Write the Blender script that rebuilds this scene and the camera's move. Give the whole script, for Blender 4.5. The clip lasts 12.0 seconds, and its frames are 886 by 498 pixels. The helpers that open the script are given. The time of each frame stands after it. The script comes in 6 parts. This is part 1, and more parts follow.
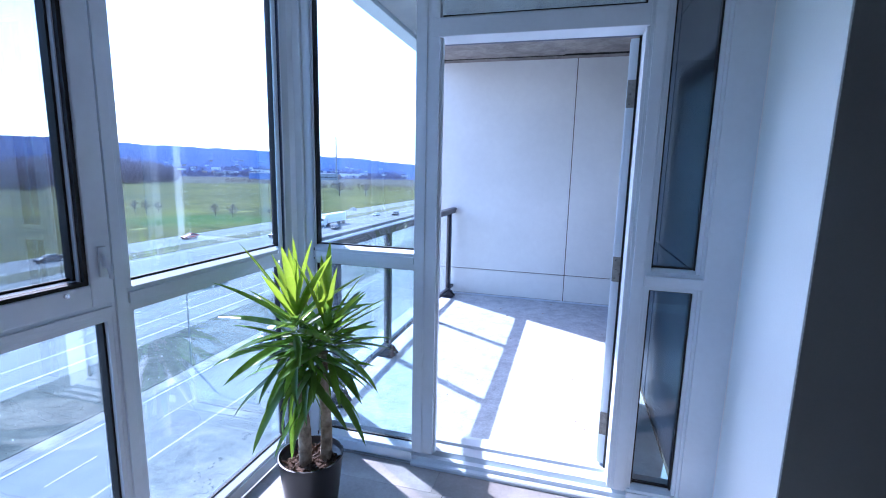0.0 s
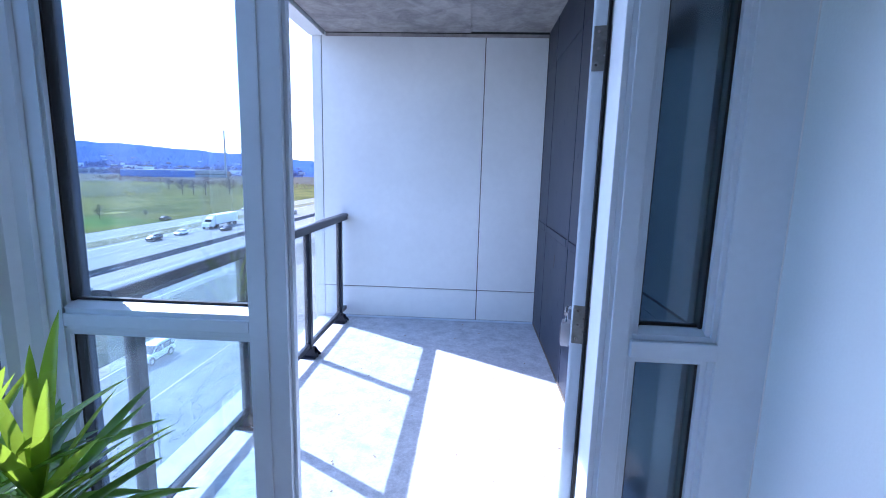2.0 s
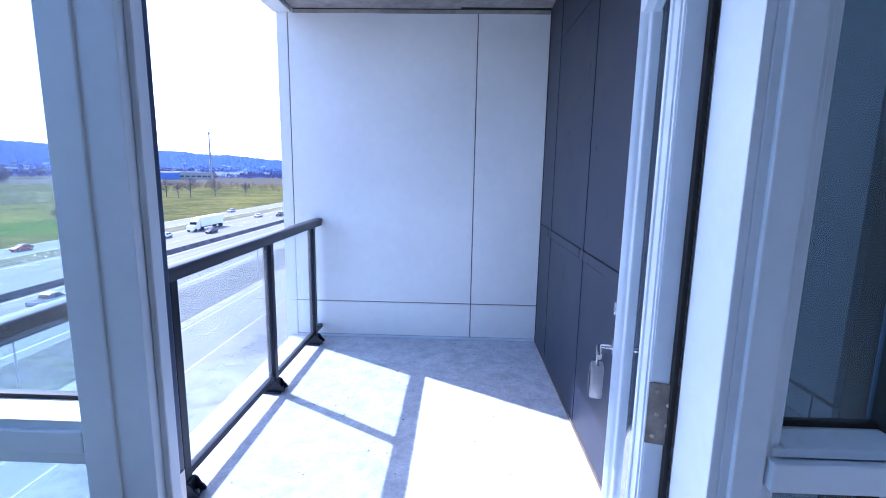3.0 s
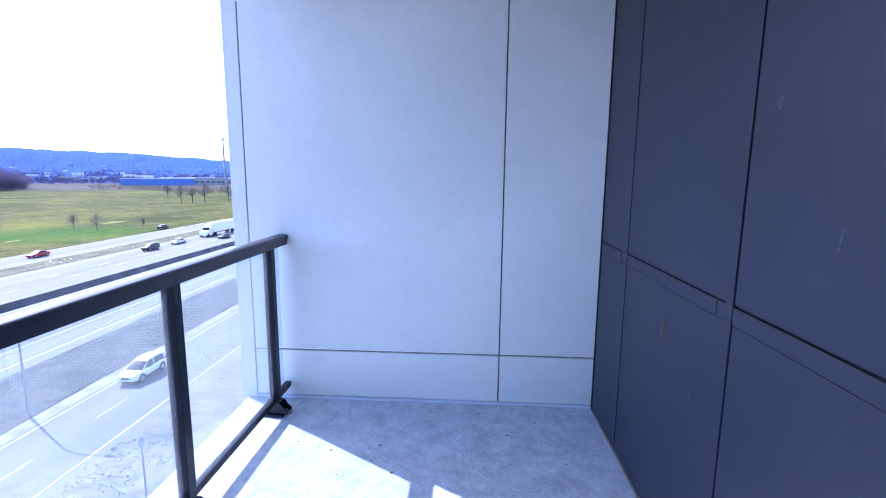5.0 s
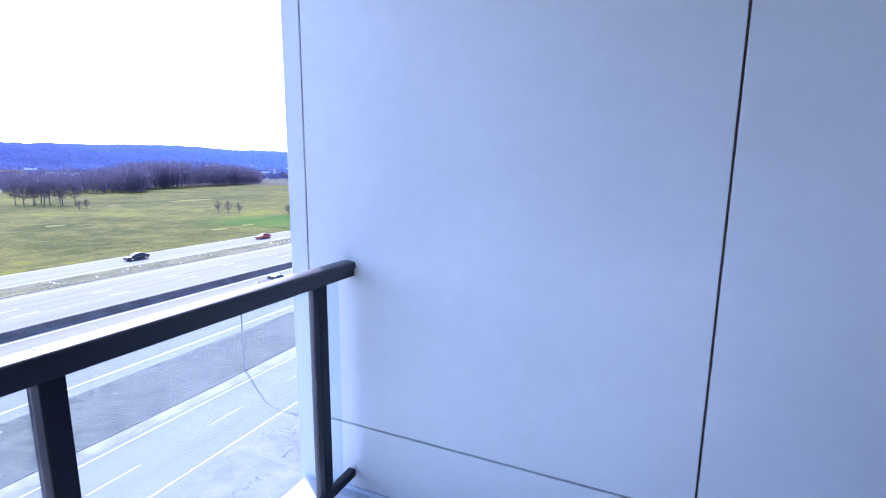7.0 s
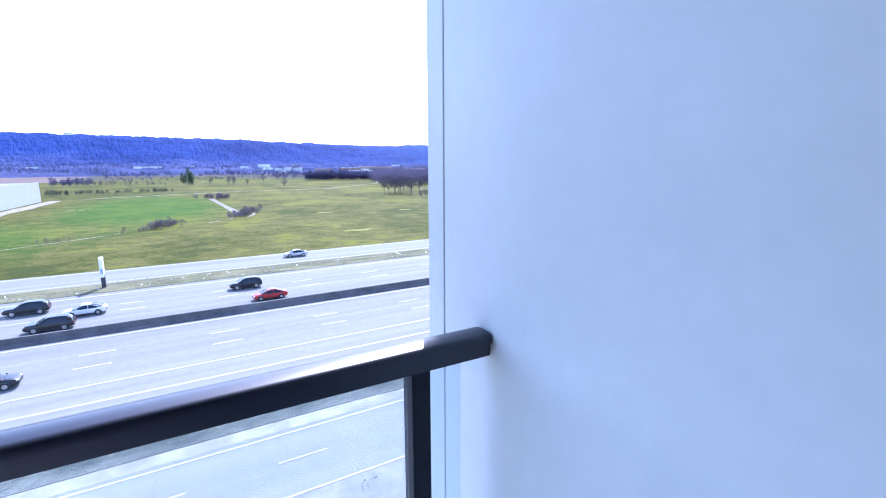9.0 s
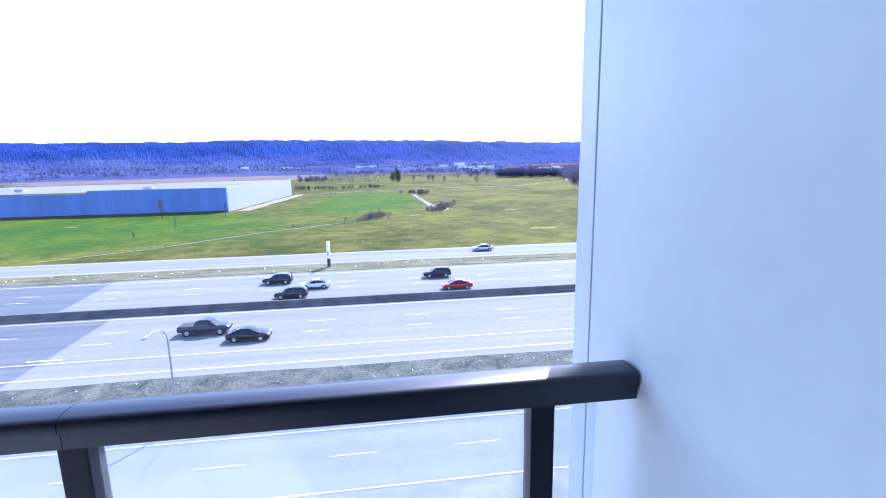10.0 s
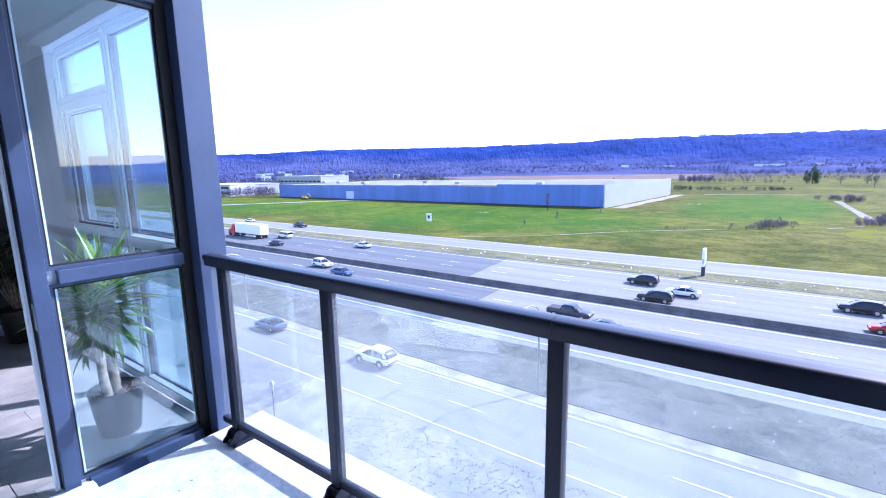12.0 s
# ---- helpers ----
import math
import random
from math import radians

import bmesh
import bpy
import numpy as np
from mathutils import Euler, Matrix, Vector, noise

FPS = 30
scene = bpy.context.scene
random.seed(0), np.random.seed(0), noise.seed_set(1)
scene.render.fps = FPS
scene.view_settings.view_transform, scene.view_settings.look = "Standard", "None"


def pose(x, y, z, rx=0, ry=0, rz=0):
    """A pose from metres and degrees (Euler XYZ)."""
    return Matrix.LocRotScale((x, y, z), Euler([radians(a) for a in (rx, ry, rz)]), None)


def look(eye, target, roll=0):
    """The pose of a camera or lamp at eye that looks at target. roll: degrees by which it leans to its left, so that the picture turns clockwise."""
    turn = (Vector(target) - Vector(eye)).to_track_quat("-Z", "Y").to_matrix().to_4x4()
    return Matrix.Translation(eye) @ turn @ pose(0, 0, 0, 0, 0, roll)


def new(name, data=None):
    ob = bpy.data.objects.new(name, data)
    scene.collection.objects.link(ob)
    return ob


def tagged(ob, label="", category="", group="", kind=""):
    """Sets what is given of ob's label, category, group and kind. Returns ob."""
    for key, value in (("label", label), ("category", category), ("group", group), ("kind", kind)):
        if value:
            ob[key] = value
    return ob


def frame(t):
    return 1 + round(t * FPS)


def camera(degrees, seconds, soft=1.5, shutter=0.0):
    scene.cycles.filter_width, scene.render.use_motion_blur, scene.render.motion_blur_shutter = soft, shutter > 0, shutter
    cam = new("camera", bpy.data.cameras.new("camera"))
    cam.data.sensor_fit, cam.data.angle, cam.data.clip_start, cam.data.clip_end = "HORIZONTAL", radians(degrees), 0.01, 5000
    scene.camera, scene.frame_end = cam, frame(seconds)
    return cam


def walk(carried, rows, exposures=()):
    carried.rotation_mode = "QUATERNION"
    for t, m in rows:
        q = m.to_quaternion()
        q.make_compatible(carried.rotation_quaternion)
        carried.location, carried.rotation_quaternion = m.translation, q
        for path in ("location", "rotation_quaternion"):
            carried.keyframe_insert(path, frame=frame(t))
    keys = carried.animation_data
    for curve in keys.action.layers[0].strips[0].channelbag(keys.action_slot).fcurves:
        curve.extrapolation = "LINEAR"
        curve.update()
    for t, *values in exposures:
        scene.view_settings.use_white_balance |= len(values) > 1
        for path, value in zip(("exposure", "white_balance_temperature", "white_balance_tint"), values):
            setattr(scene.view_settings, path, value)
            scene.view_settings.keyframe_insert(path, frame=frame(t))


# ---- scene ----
cam = camera(87.5, 12.0, soft=1.0)
EXPOSURE, KELVIN, TINT = 1.80, 5000.0, 26.0
PATH = [
    (0, (0.328, 0.324, 1.481), (-0.19, 2.228, 1.156), 1.3),
    (0.5, (0.29, 0.545, 1.492), (-0.139, 2.472, 1.169), 1.3),
    (1, (0.257, 0.745, 1.49), (-0.077, 2.69, 1.166), 1.4),
    (1.5, (0.211, 0.979, 1.505), (-0.001, 2.941, 1.182), 1.6),
    (2, (0.213, 1.236, 1.496), (0.104, 3.206, 1.17), 1.5),
    (2.5, (0.217, 1.526, 1.498), (0.135, 3.498, 1.171), 1.3),
    (3, (0.183, 1.815, 1.478), (0.121, 3.787, 1.152), 1.0),
    (3.2, (0.161, 1.93, 1.465), (0.111, 3.904, 1.148), 1.0),
    (5, (0.113, 3.04, 1.428), (0.0, 5.013, 1.117), 0.5),
    (5.5, (0.111, 3.355, 1.428), (-0.117, 5.318, 1.116), 0.3),
    (6, (0.129, 3.673, 1.427), (-0.247, 5.613, 1.114), 0.2),
    (6.5, (0.109, 3.941, 1.434), (-0.454, 5.833, 1.112), 0.4),
    (8.5, (0.016, 4.965, 1.47), (-1.496, 6.226, 1.121), 0.1),
    (9, (-0.089, 5.114, 1.497), (-1.783, 6.113, 1.137), -0.3),
    (9.5, (-0.177, 5.237, 1.497), (-2.035, 5.883, 1.133), -0.7),
    (10, (-0.175, 5.285, 1.495), (-2.125, 5.542, 1.133), -1.1),
    (10.5, (-0.099, 5.268, 1.487), (-2.062, 5.112, 1.135), -0.9),
    (11, (0.041, 5.255, 1.493), (-1.851, 4.709, 1.148), -1.2),
    (11.5, (0.15, 5.243, 1.496), (-1.605, 4.348, 1.155), -1.2),
    (12, (0.208, 5.216, 1.502), (-1.377, 4.044, 1.161), -1.0),
]
walk(cam, [(t, look(eye, target, roll)) for t, eye, target, roll in PATH],
     exposures=[(t, EXPOSURE + e, KELVIN + k, TINT + g) for t, e, k, g in ((0.0, 0.20, 300, 2), (2.0, 0.12, 190, 2), (3.0, 0.09, 180, 5), (5.0, 0.05, 160, 6), (6.5, 0.02, 240, 8), (8.5, 0.0, 220, 1), (9.5, 0.04, 260, 0), (10.5, -0.02, 300, 1), (11.5, 0.02, 310, 3), (12.0, 0.02, 330, 3))])

# ---- light ----
SUN_DIR = Vector((-0.913, 0.556, 1.0)).normalized()      # towards the sun
world = bpy.data.worlds.new("sky")
scene.world = world
world.use_nodes = True
wn = world.node_tree.nodes
sky = wn.new("ShaderNodeTexSky")
sky.sky_type = "NISHITA"
sky.sun_disc = False
sky.sun_elevation = math.asin(SUN_DIR.z)
sky.sun_rotation = math.atan2(SUN_DIR.x, SUN_DIR.y)
world.node_tree.links.new(sky.outputs["Color"], wn["Background"].inputs["Color"])
wn["Background"].inputs["Strength"].default_value = 0.15
sun = new("sun", bpy.data.lights.new("sun", "SUN"))
sun.data.energy, sun.data.angle, sun.data.color = 2.85, radians(0.55), (1.0, 0.96, 0.9)
sun.matrix_world = look(SUN_DIR * 50, (0, 0, 0))


# ---- materials ----
def mat(name, base, rough=0.5, metal=0.0, vary=0.12, scale=6.0, fine=60.0, bump=0.0, bump_scale=None, second=None, spec=0.5, random=0.0, warp=0.0, coat=0.0, detail=4.0, harsh=0.5, island=0.0, stretch=None, uneven=0.08):
    """A surface with colour varied at two scales, uneven gloss and fine relief."""
    m = bpy.data.materials.new(name)
    m.use_nodes = True
    nt = m.node_tree
    n, l = nt.nodes, nt.links
    b = n["Principled BSDF"]
    geo = n.new("ShaderNodeNewGeometry")
    big = n.new("ShaderNodeTexNoise")
    big.inputs["Scale"].default_value, big.inputs["Detail"].default_value = scale, detail
    big.inputs["Roughness"].default_value = harsh
    big.inputs["Distortion"].default_value = warp
    small = n.new("ShaderNodeTexNoise")
    small.inputs["Scale"].default_value, small.inputs["Detail"].default_value = fine, 3.0
    l.new(geo.outputs["Position"], small.inputs["Vector"])
    if stretch:
        st = n.new("ShaderNodeVectorMath")
        st.operation = "MULTIPLY"
        st.inputs[1].default_value = stretch
        l.new(geo.outputs["Position"], st.inputs[0])
        l.new(st.outputs["Vector"], big.inputs["Vector"])
    else:
        l.new(geo.outputs["Position"], big.inputs["Vector"])
    ramp = n.new("ShaderNodeValToRGB")
    lo = second or tuple(c * (1 - vary) for c in base)
    hi = base if second else tuple(min(1, c * (1 + vary * 0.6)) for c in base)
    ramp.color_ramp.elements[0].position, ramp.color_ramp.elements[1].position = 0.36, 0.64
    ramp.color_ramp.elements[0].color, ramp.color_ramp.elements[1].color = (*lo, 1), (*hi, 1)
    l.new(big.outputs["Fac"], ramp.inputs["Fac"])
    grain = n.new("ShaderNodeMapRange")
    grain.inputs["To Min"].default_value, grain.inputs["To Max"].default_value = 1 - vary * 0.8, 1 + vary * 0.8
    l.new(small.outputs["Fac"], grain.inputs["Value"])
    mul = n.new("ShaderNodeVectorMath")
    mul.operation = "SCALE"
    l.new(ramp.outputs["Color"], mul.inputs[0])
    l.new(grain.outputs["Result"], mul.inputs["Scale"])
    out = mul.outputs["Vector"]
    if random:
        info = n.new("ShaderNodeObjectInfo")
        r = n.new("ShaderNodeMapRange")
        r.inputs["To Min"].default_value, r.inputs["To Max"].default_value = 1 - random, 1 + random
        l.new(info.outputs["Random"], r.inputs["Value"])
        mul2 = n.new("ShaderNodeVectorMath")
        mul2.operation = "SCALE"
        l.new(out, mul2.inputs[0])
        l.new(r.outputs["Result"], mul2.inputs["Scale"])
        out = mul2.outputs["Vector"]
    if island:
        r = n.new("ShaderNodeMapRange")
        r.inputs["To Min"].default_value, r.inputs["To Max"].default_value = 1 - island, 1 + island
        l.new(geo.outputs["Random Per Island"], r.inputs["Value"])
        mul3 = n.new("ShaderNodeVectorMath")
        mul3.operation = "SCALE"
        l.new(out, mul3.inputs[0])
        l.new(r.outputs["Result"], mul3.inputs["Scale"])
        out = mul3.outputs["Vector"]
    l.new(out, b.inputs["Base Color"])
    rr = n.new("ShaderNodeMapRange")
    rr.inputs["To Min"].default_value, rr.inputs["To Max"].default_value = max(0.02, rough - uneven), min(1, rough + uneven)
    l.new(big.outputs["Fac"], rr.inputs["Value"])
    l.new(rr.outputs["Result"], b.inputs["Roughness"])
    b.inputs["Metallic"].default_value = metal
    b.inputs["Specular IOR Level"].default_value = spec
    b.inputs["Coat Weight"].default_value = coat
    if bump:
        bn = n.new("ShaderNodeBump")
        bn.inputs["Strength"].default_value, bn.inputs["Distance"].default_value = bump, 0.01
        if bump_scale:
            bt = n.new("ShaderNodeTexNoise")
            bt.inputs["Scale"].default_value, bt.inputs["Detail"].default_value = bump_scale, 5.0
            l.new(geo.outputs["Position"], bt.inputs["Vector"])
            l.new(bt.outputs["Fac"], bn.inputs["Height"])
        else:
            l.new(small.outputs["Fac"], bn.inputs["Height"])
        l.new(bn.outputs["Normal"], b.inputs["Normal"])
    return m


def glass(name, tint, dust=0.0, dust_scale=2.0, sheen=0.05):
    """Clear pane: see-through, with a Fresnel gloss and an uneven film of dust."""
    m = bpy.data.materials.new(name)
    m.use_nodes = True
    n, l = m.node_tree.nodes, m.node_tree.links
    n.remove(n["Principled BSDF"])
    tr, gl, df = n.new("ShaderNodeBsdfTransparent"), n.new("ShaderNodeBsdfGlossy"), n.new("ShaderNodeBsdfDiffuse")
    tr.inputs["Color"].default_value = (*tint, 1)
    gl.inputs["Roughness"].default_value = 0.0
    df.inputs["Color"].default_value = (0.75, 0.76, 0.76, 1)
    tl = n.new("ShaderNodeBsdfTranslucent")
    tl.inputs["Color"].default_value = (0.8, 0.8, 0.8, 1)
    film = n.new("ShaderNodeMixShader")
    film.inputs["Fac"].default_value = 0.6
    m.node_tree.links.new(df.outputs["BSDF"], film.inputs[1])
    m.node_tree.links.new(tl.outputs["BSDF"], film.inputs[2])
    fr = n.new("ShaderNodeLayerWeight")
    fr.inputs["Blend"].default_value = 0.5
    power = n.new("ShaderNodeMath")
    power.operation = "POWER"
    power.inputs[1].default_value = 5.0
    l.new(fr.outputs["Facing"], power.inputs[0])
    gloss = n.new("ShaderNodeMapRange")
    gloss.inputs["To Min"].default_value, gloss.inputs["To Max"].default_value = sheen, 1.0
    l.new(power.outputs["Value"], gloss.inputs["Value"])
    mix = n.new("ShaderNodeMixShader")
    l.new(gloss.outputs["Result"], mix.inputs["Fac"])
    l.new(tr.outputs["BSDF"], mix.inputs[1])
    l.new(gl.outputs["BSDF"], mix.inputs[2])
    last = mix.outputs["Shader"]
    if dust:
        geo = n.new("ShaderNodeNewGeometry")
        st = n.new("ShaderNodeVectorMath")
        st.operation = "MULTIPLY"
        st.inputs[1].default_value = (1, 1, 0.35)
        l.new(geo.outputs["Position"], st.inputs[0])
        t = n.new("ShaderNodeTexNoise")
        t.inputs["Scale"].default_value, t.inputs["Detail"].default_value = dust_scale, 6.0
        l.new(st.outputs["Vector"], t.inputs["Vector"])
        r = n.new("ShaderNodeMapRange")
        r.inputs["From Min"].default_value, r.inputs["From Max"].default_value = 0.32, 0.7
        r.inputs["To Min"].default_value, r.inputs["To Max"].default_value = dust * 0.2, dust * 2.0
        l.new(t.outputs["Fac"], r.inputs["Value"])
        mix2 = n.new("ShaderNodeMixShader")
        l.new(r.outputs["Result"], mix2.inputs["Fac"])
        l.new(last, mix2.inputs[1])
        l.new(film.outputs["Shader"], mix2.inputs[2])
        last = mix2.outputs["Shader"]
    l.new(last, n["Material Output"].inputs["Surface"])
    return m


WHITE_FRAME = mat("white_vinyl_frame", (0.71, 0.79, 0.85), 0.36, vary=0.05, scale=3, fine=40)
DARK_FRAME = mat("slate_blue_aluminium", (0.043, 0.068, 0.128), 0.38, vary=0.14, scale=3, fine=40)
CAULK = mat("white_caulk", (0.85, 0.86, 0.86), 0.5, vary=0.04)
GASKET = mat("black_rubber", (0.006, 0.006, 0.007), 0.6, vary=0.1)
PLASTER = mat("painted_plasterboard", (0.76, 0.835, 0.85), 0.6, vary=0.03, scale=1.5, fine=120, bump=0.06)
# white greyed below the plaster for the shaded, dimmer inside faces
DIM_WHITE = mat("dimmed_interior_white", (0.60, 0.60, 0.60), 0.8, vary=0.03, scale=1.5, fine=120, bump=0.05)
# kept dark so the mostly unseen walls bounce less light into the room
GREIGE = mat("dimmed_greige_wall", (0.11, 0.118, 0.122), 0.65, vary=0.04, scale=1.5, fine=120, bump=0.06)
# grey stands in for the shade on the face turned from the windows
SHADED_GREY = mat("shaded_grey_wall", (0.185, 0.205, 0.198), 0.65, vary=0.05, scale=1.5, fine=120, bump=0.06)
PANEL_WHITE = mat("white_composite_panel", (0.83, 0.855, 0.82), 0.42, vary=0.05, scale=1.1, fine=18, random=0.015)
PANEL_DARK = mat("charcoal_composite_panel", (0.0155, 0.0220, 0.0420), 0.45, spec=0.5, vary=0.16, scale=2.2, fine=26, random=0.06, bump=0.03)
JOINT = mat("dark_joint", (0.03, 0.03, 0.03), 0.8)
JOINT_PALE = mat("weathered_joint", (0.150, 0.125, 0.092), 0.8, vary=0.2)
RUST = mat("orange_smear", (0.085, 0.06, 0.035), 0.7, vary=0.5, scale=60)
CHALK = mat("chalky_scuff", (0.075, 0.09, 0.125), 0.8, vary=0.5, scale=90)
CONCRETE = mat("balcony_concrete", (0.60, 0.65, 0.685), 0.82, vary=0.30, scale=8.0, fine=60, bump=0.6, bump_scale=20, second=(0.36, 0.40, 0.44), warp=0.35, detail=10.0, harsh=0.80)
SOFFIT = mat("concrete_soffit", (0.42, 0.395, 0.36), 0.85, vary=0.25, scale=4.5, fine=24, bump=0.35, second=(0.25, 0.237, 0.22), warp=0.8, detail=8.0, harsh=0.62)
RAIL = mat("charcoal_powder_coat", (0.012, 0.015, 0.025), 0.32, vary=0.08, scale=3, fine=140, spec=0.2, uneven=0.02)
RAIL_CAP = mat("charcoal_satin_cap", (0.011, 0.014, 0.026), 0.36, vary=0.06, scale=3, fine=140, spec=0.65, uneven=0.015)
STEEL = mat("brushed_steel", (0.42, 0.42, 0.40), 0.35, metal=1.0, vary=0.1, scale=20)
HINGE = mat("dull_hinge_steel", (0.30, 0.30, 0.28), 0.45, metal=0.85, vary=0.2, scale=30)
CHROME = mat("satin_chrome", (0.62, 0.62, 0.62), 0.22, metal=1.0, vary=0.05)
GLASS_ROOM = glass("window_glass", (0.80, 0.935, 0.985), 0.016, 3.0, 0.125)
# window_1 only: a little more film and less gloss than the other panes
GLASS_BAY = glass("bay_window_glass", (0.83, 0.95, 0.99), 0.03, 2.0, 0.10)
GLASS_SIDE = glass("sidelight_glass", (0.80, 0.90, 0.93), 0.010, 2.0, 0.055)
GLASS_RAIL = glass("railing_glass", (0.915, 0.968, 0.985), 0.056, 1.6)


def mesh_screen(name, wire, cover):
    """A fine woven screen: mostly open, with thin grey wires."""
    m = bpy.data.materials.new(name)
    m.use_nodes = True
    n, l = m.node_tree.nodes, m.node_tree.links
    tr, mix, geo, wave = n.new("ShaderNodeBsdfTransparent"), n.new("ShaderNodeMixShader"), n.new("ShaderNodeNewGeometry"), n.new("ShaderNodeTexNoise")
    wave.inputs["Scale"].default_value = 4.0
    l.new(geo.outputs["Position"], wave.inputs["Vector"])
    r = n.new("ShaderNodeMapRange")
    r.inputs["To Min"].default_value, r.inputs["To Max"].default_value = cover - 0.08, cover + 0.08
    l.new(wave.outputs["Fac"], r.inputs["Value"])
    n["Principled BSDF"].inputs["Base Color"].default_value = (*wire, 1)
    n["Principled BSDF"].inputs["Roughness"].default_value = 0.7
    l.new(r.outputs["Result"], mix.inputs["Fac"])
    l.new(tr.outputs["BSDF"], mix.inputs[1])
    l.new(n["Principled BSDF"].outputs["BSDF"], mix.inputs[2])
    l.new(mix.outputs["Shader"], n["Material Output"].inputs["Surface"])
    return m


SCREEN = mesh_screen("insect_screen_wire", (0.10, 0.11, 0.13), 0.32)


def plank_floor():
    return mat("grey_oak_plank", (0.30, 0.29, 0.28), 0.42, vary=0.2, scale=5, fine=70, random=0.13, bump=0.05)


PLANK = plank_floor()


# ---- building helpers ----
def box(bm, x0, x1, y0, y1, z0, z1, bevel=0.0):
    r = bmesh.ops.create_cube(bm, size=1.0)
    for v in r["verts"]:
        v.co = Vector(((x0 + x1) / 2 + v.co.x * (x1 - x0), (y0 + y1) / 2 + v.co.y * (y1 - y0), (z0 + z1) / 2 + v.co.z * (z1 - z0)))
    if bevel:
        edges = list({e for v in r["verts"] for e in v.link_edges})
        bmesh.ops.bevel(bm, geom=edges, offset=bevel, segments=2, affect="EDGES", profile=0.6)
    return bm


def tube(bm, pts, radius, sides=10, caps=True):
    """A round bar along points; radius is one number or one for each point."""
    pts = [Vector(p) for p in pts]
    rad = radius if isinstance(radius, (list, tuple)) else [radius] * len(pts)
    rings = []
    for i, p in enumerate(pts):
        d = (pts[min(i + 1, len(pts) - 1)] - pts[max(i - 1, 0)]).normalized()
        side = d.cross(Vector((0, 0, 1)) if abs(d.z) < 0.9 else Vector((1, 0, 0))).normalized()
        up = side.cross(d)
        rings.append([bm.verts.new(p + rad[i] * (math.cos(2 * math.pi * k / sides) * side + math.sin(2 * math.pi * k / sides) * up)) for k in range(sides)])
    for a, b in zip(rings, rings[1:]):
        for k in range(sides):
            bm.faces.new((a[k], a[(k + 1) % sides], b[(k + 1) % sides], b[k]))
    if caps:
        bm.faces.new(rings[0][::-1])
        bm.faces.new(rings[-1])
    return bm


def prism(bm, outline, axis, lo, hi):
    """An outline of (a, b) drawn out along axis: 'x' (a=y, b=z), 'y' (a=x, b=z) or 'z' (a=x, b=y)."""
    def at(a, b, c):
        return {"x": (c, a, b), "y": (a, c, b), "z": (a, b, c)}[axis]
    one = [bm.verts.new(at(a, b, lo)) for a, b in outline]
    two = [bm.verts.new(at(a, b, hi)) for a, b in outline]
    k = len(outline)
    for i in range(k):
        bm.faces.new((one[i], one[(i + 1) % k], two[(i + 1) % k], two[i]))
    bm.faces.new(one[::-1])
    bm.faces.new(two)
    return bm


def mesh(name, bm, material, smooth=False):
    bmesh.ops.recalc_face_normals(bm, faces=bm.faces)
    me = bpy.data.meshes.new(name)
    bm.to_mesh(me)
    bm.free()
    me.materials.append(material)
    if smooth:
        me.polygons.foreach_set("use_smooth", [True] * len(me.polygons))
        me.set_sharp_from_angle(angle=radians(38))
    return me


def part(name, bm, material, parent, label="", smooth=False):
    ob = new(name, mesh(name, bm, material, smooth))
    ob.parent = parent
    if label:
        ob["label"] = label
    return ob


ROOM, OUTSIDE = Vector((0.020, 0.042, 0.017)), Vector((0, 0, 0))
origin = [ROOM]                    # where the numbers of the part being built are counted from


def thing(name, label, category, at=(0, 0, 0), turn=0.0, group="", kind=""):
    ob = new(name)
    ob.empty_display_size = 0.1
    ob.matrix_basis = Matrix.Translation(origin[-1]) @ pose(*at, 0, 0, turn)
    return tagged(ob, label, category, group, kind)


def solid(name, bm, material, label, category, kind="structure", smooth=False):
    ob = new(name, mesh(name, bm, material, smooth))
    ob.location = origin[-1]
    return tagged(ob, label, category, "", kind)


def slab(x0, x1, y0, y1, z0, z1, bevel=0.0):
    return box(bmesh.new(), x0, x1, y0, y1, z0, z1, bevel)


# ---- plan ----
FLOOR = -0.08                      # room floor; the balcony floor is 0
Y_IN, Y_GLASS, Y_OUT = 2.43, 2.482, 2.60      # door wall: inner face, glass, outer face
X_IN, X_GLASS, X_OUT = -1.10, -1.145, -1.26    # window wall along the road
Y_END, X_DARK = 5.80, 0.893
SOFFIT_Z = 2.775
HEAD = 2.38
BAR0, BAR1 = 0.992, 1.058
ROAD_Z = -17.6

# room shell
solid("wall_south", slab(-1.30, 4.2, -1.15, -1.0, FLOOR, 2.75), GREIGE, "plain room wall, toned dark to cut bounced light", "wall")
solid("wall_east", slab(4.2, 4.35, -1.15, 2.1, FLOOR, 2.75), GREIGE, "plain room wall, toned dark to cut bounced light", "wall")
solid("wall_west", slab(X_OUT, X_IN, -1.0, 0.36, FLOOR, 2.75), DIM_WHITE, "white wall beside the tall windows", "wall")
solid("wall_north", slab(1.0195, 4.2, 1.8785, 2.1, FLOOR, 2.75), SHADED_GREY, "wall face in shade, the shade put into its grey", "wall")
solid("wall_return", slab(1.014, 1.14, 1.8815, 2.60, FLOOR, 2.75, 0.003), PLASTER, "short white wall return beside the sidelight", "wall")
solid("wall_above_windows", slab(X_OUT, X_IN, 0.36, Y_OUT, HEAD + 0.07, 2.75), PLASTER, "white wall strip over the windows", "wall")
solid("wall_above_door", slab(X_IN, 1.014, Y_IN + 0.02, Y_OUT, HEAD + 0.07, 2.75), PLASTER, "white wall strip over the door", "wall")
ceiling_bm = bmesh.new()
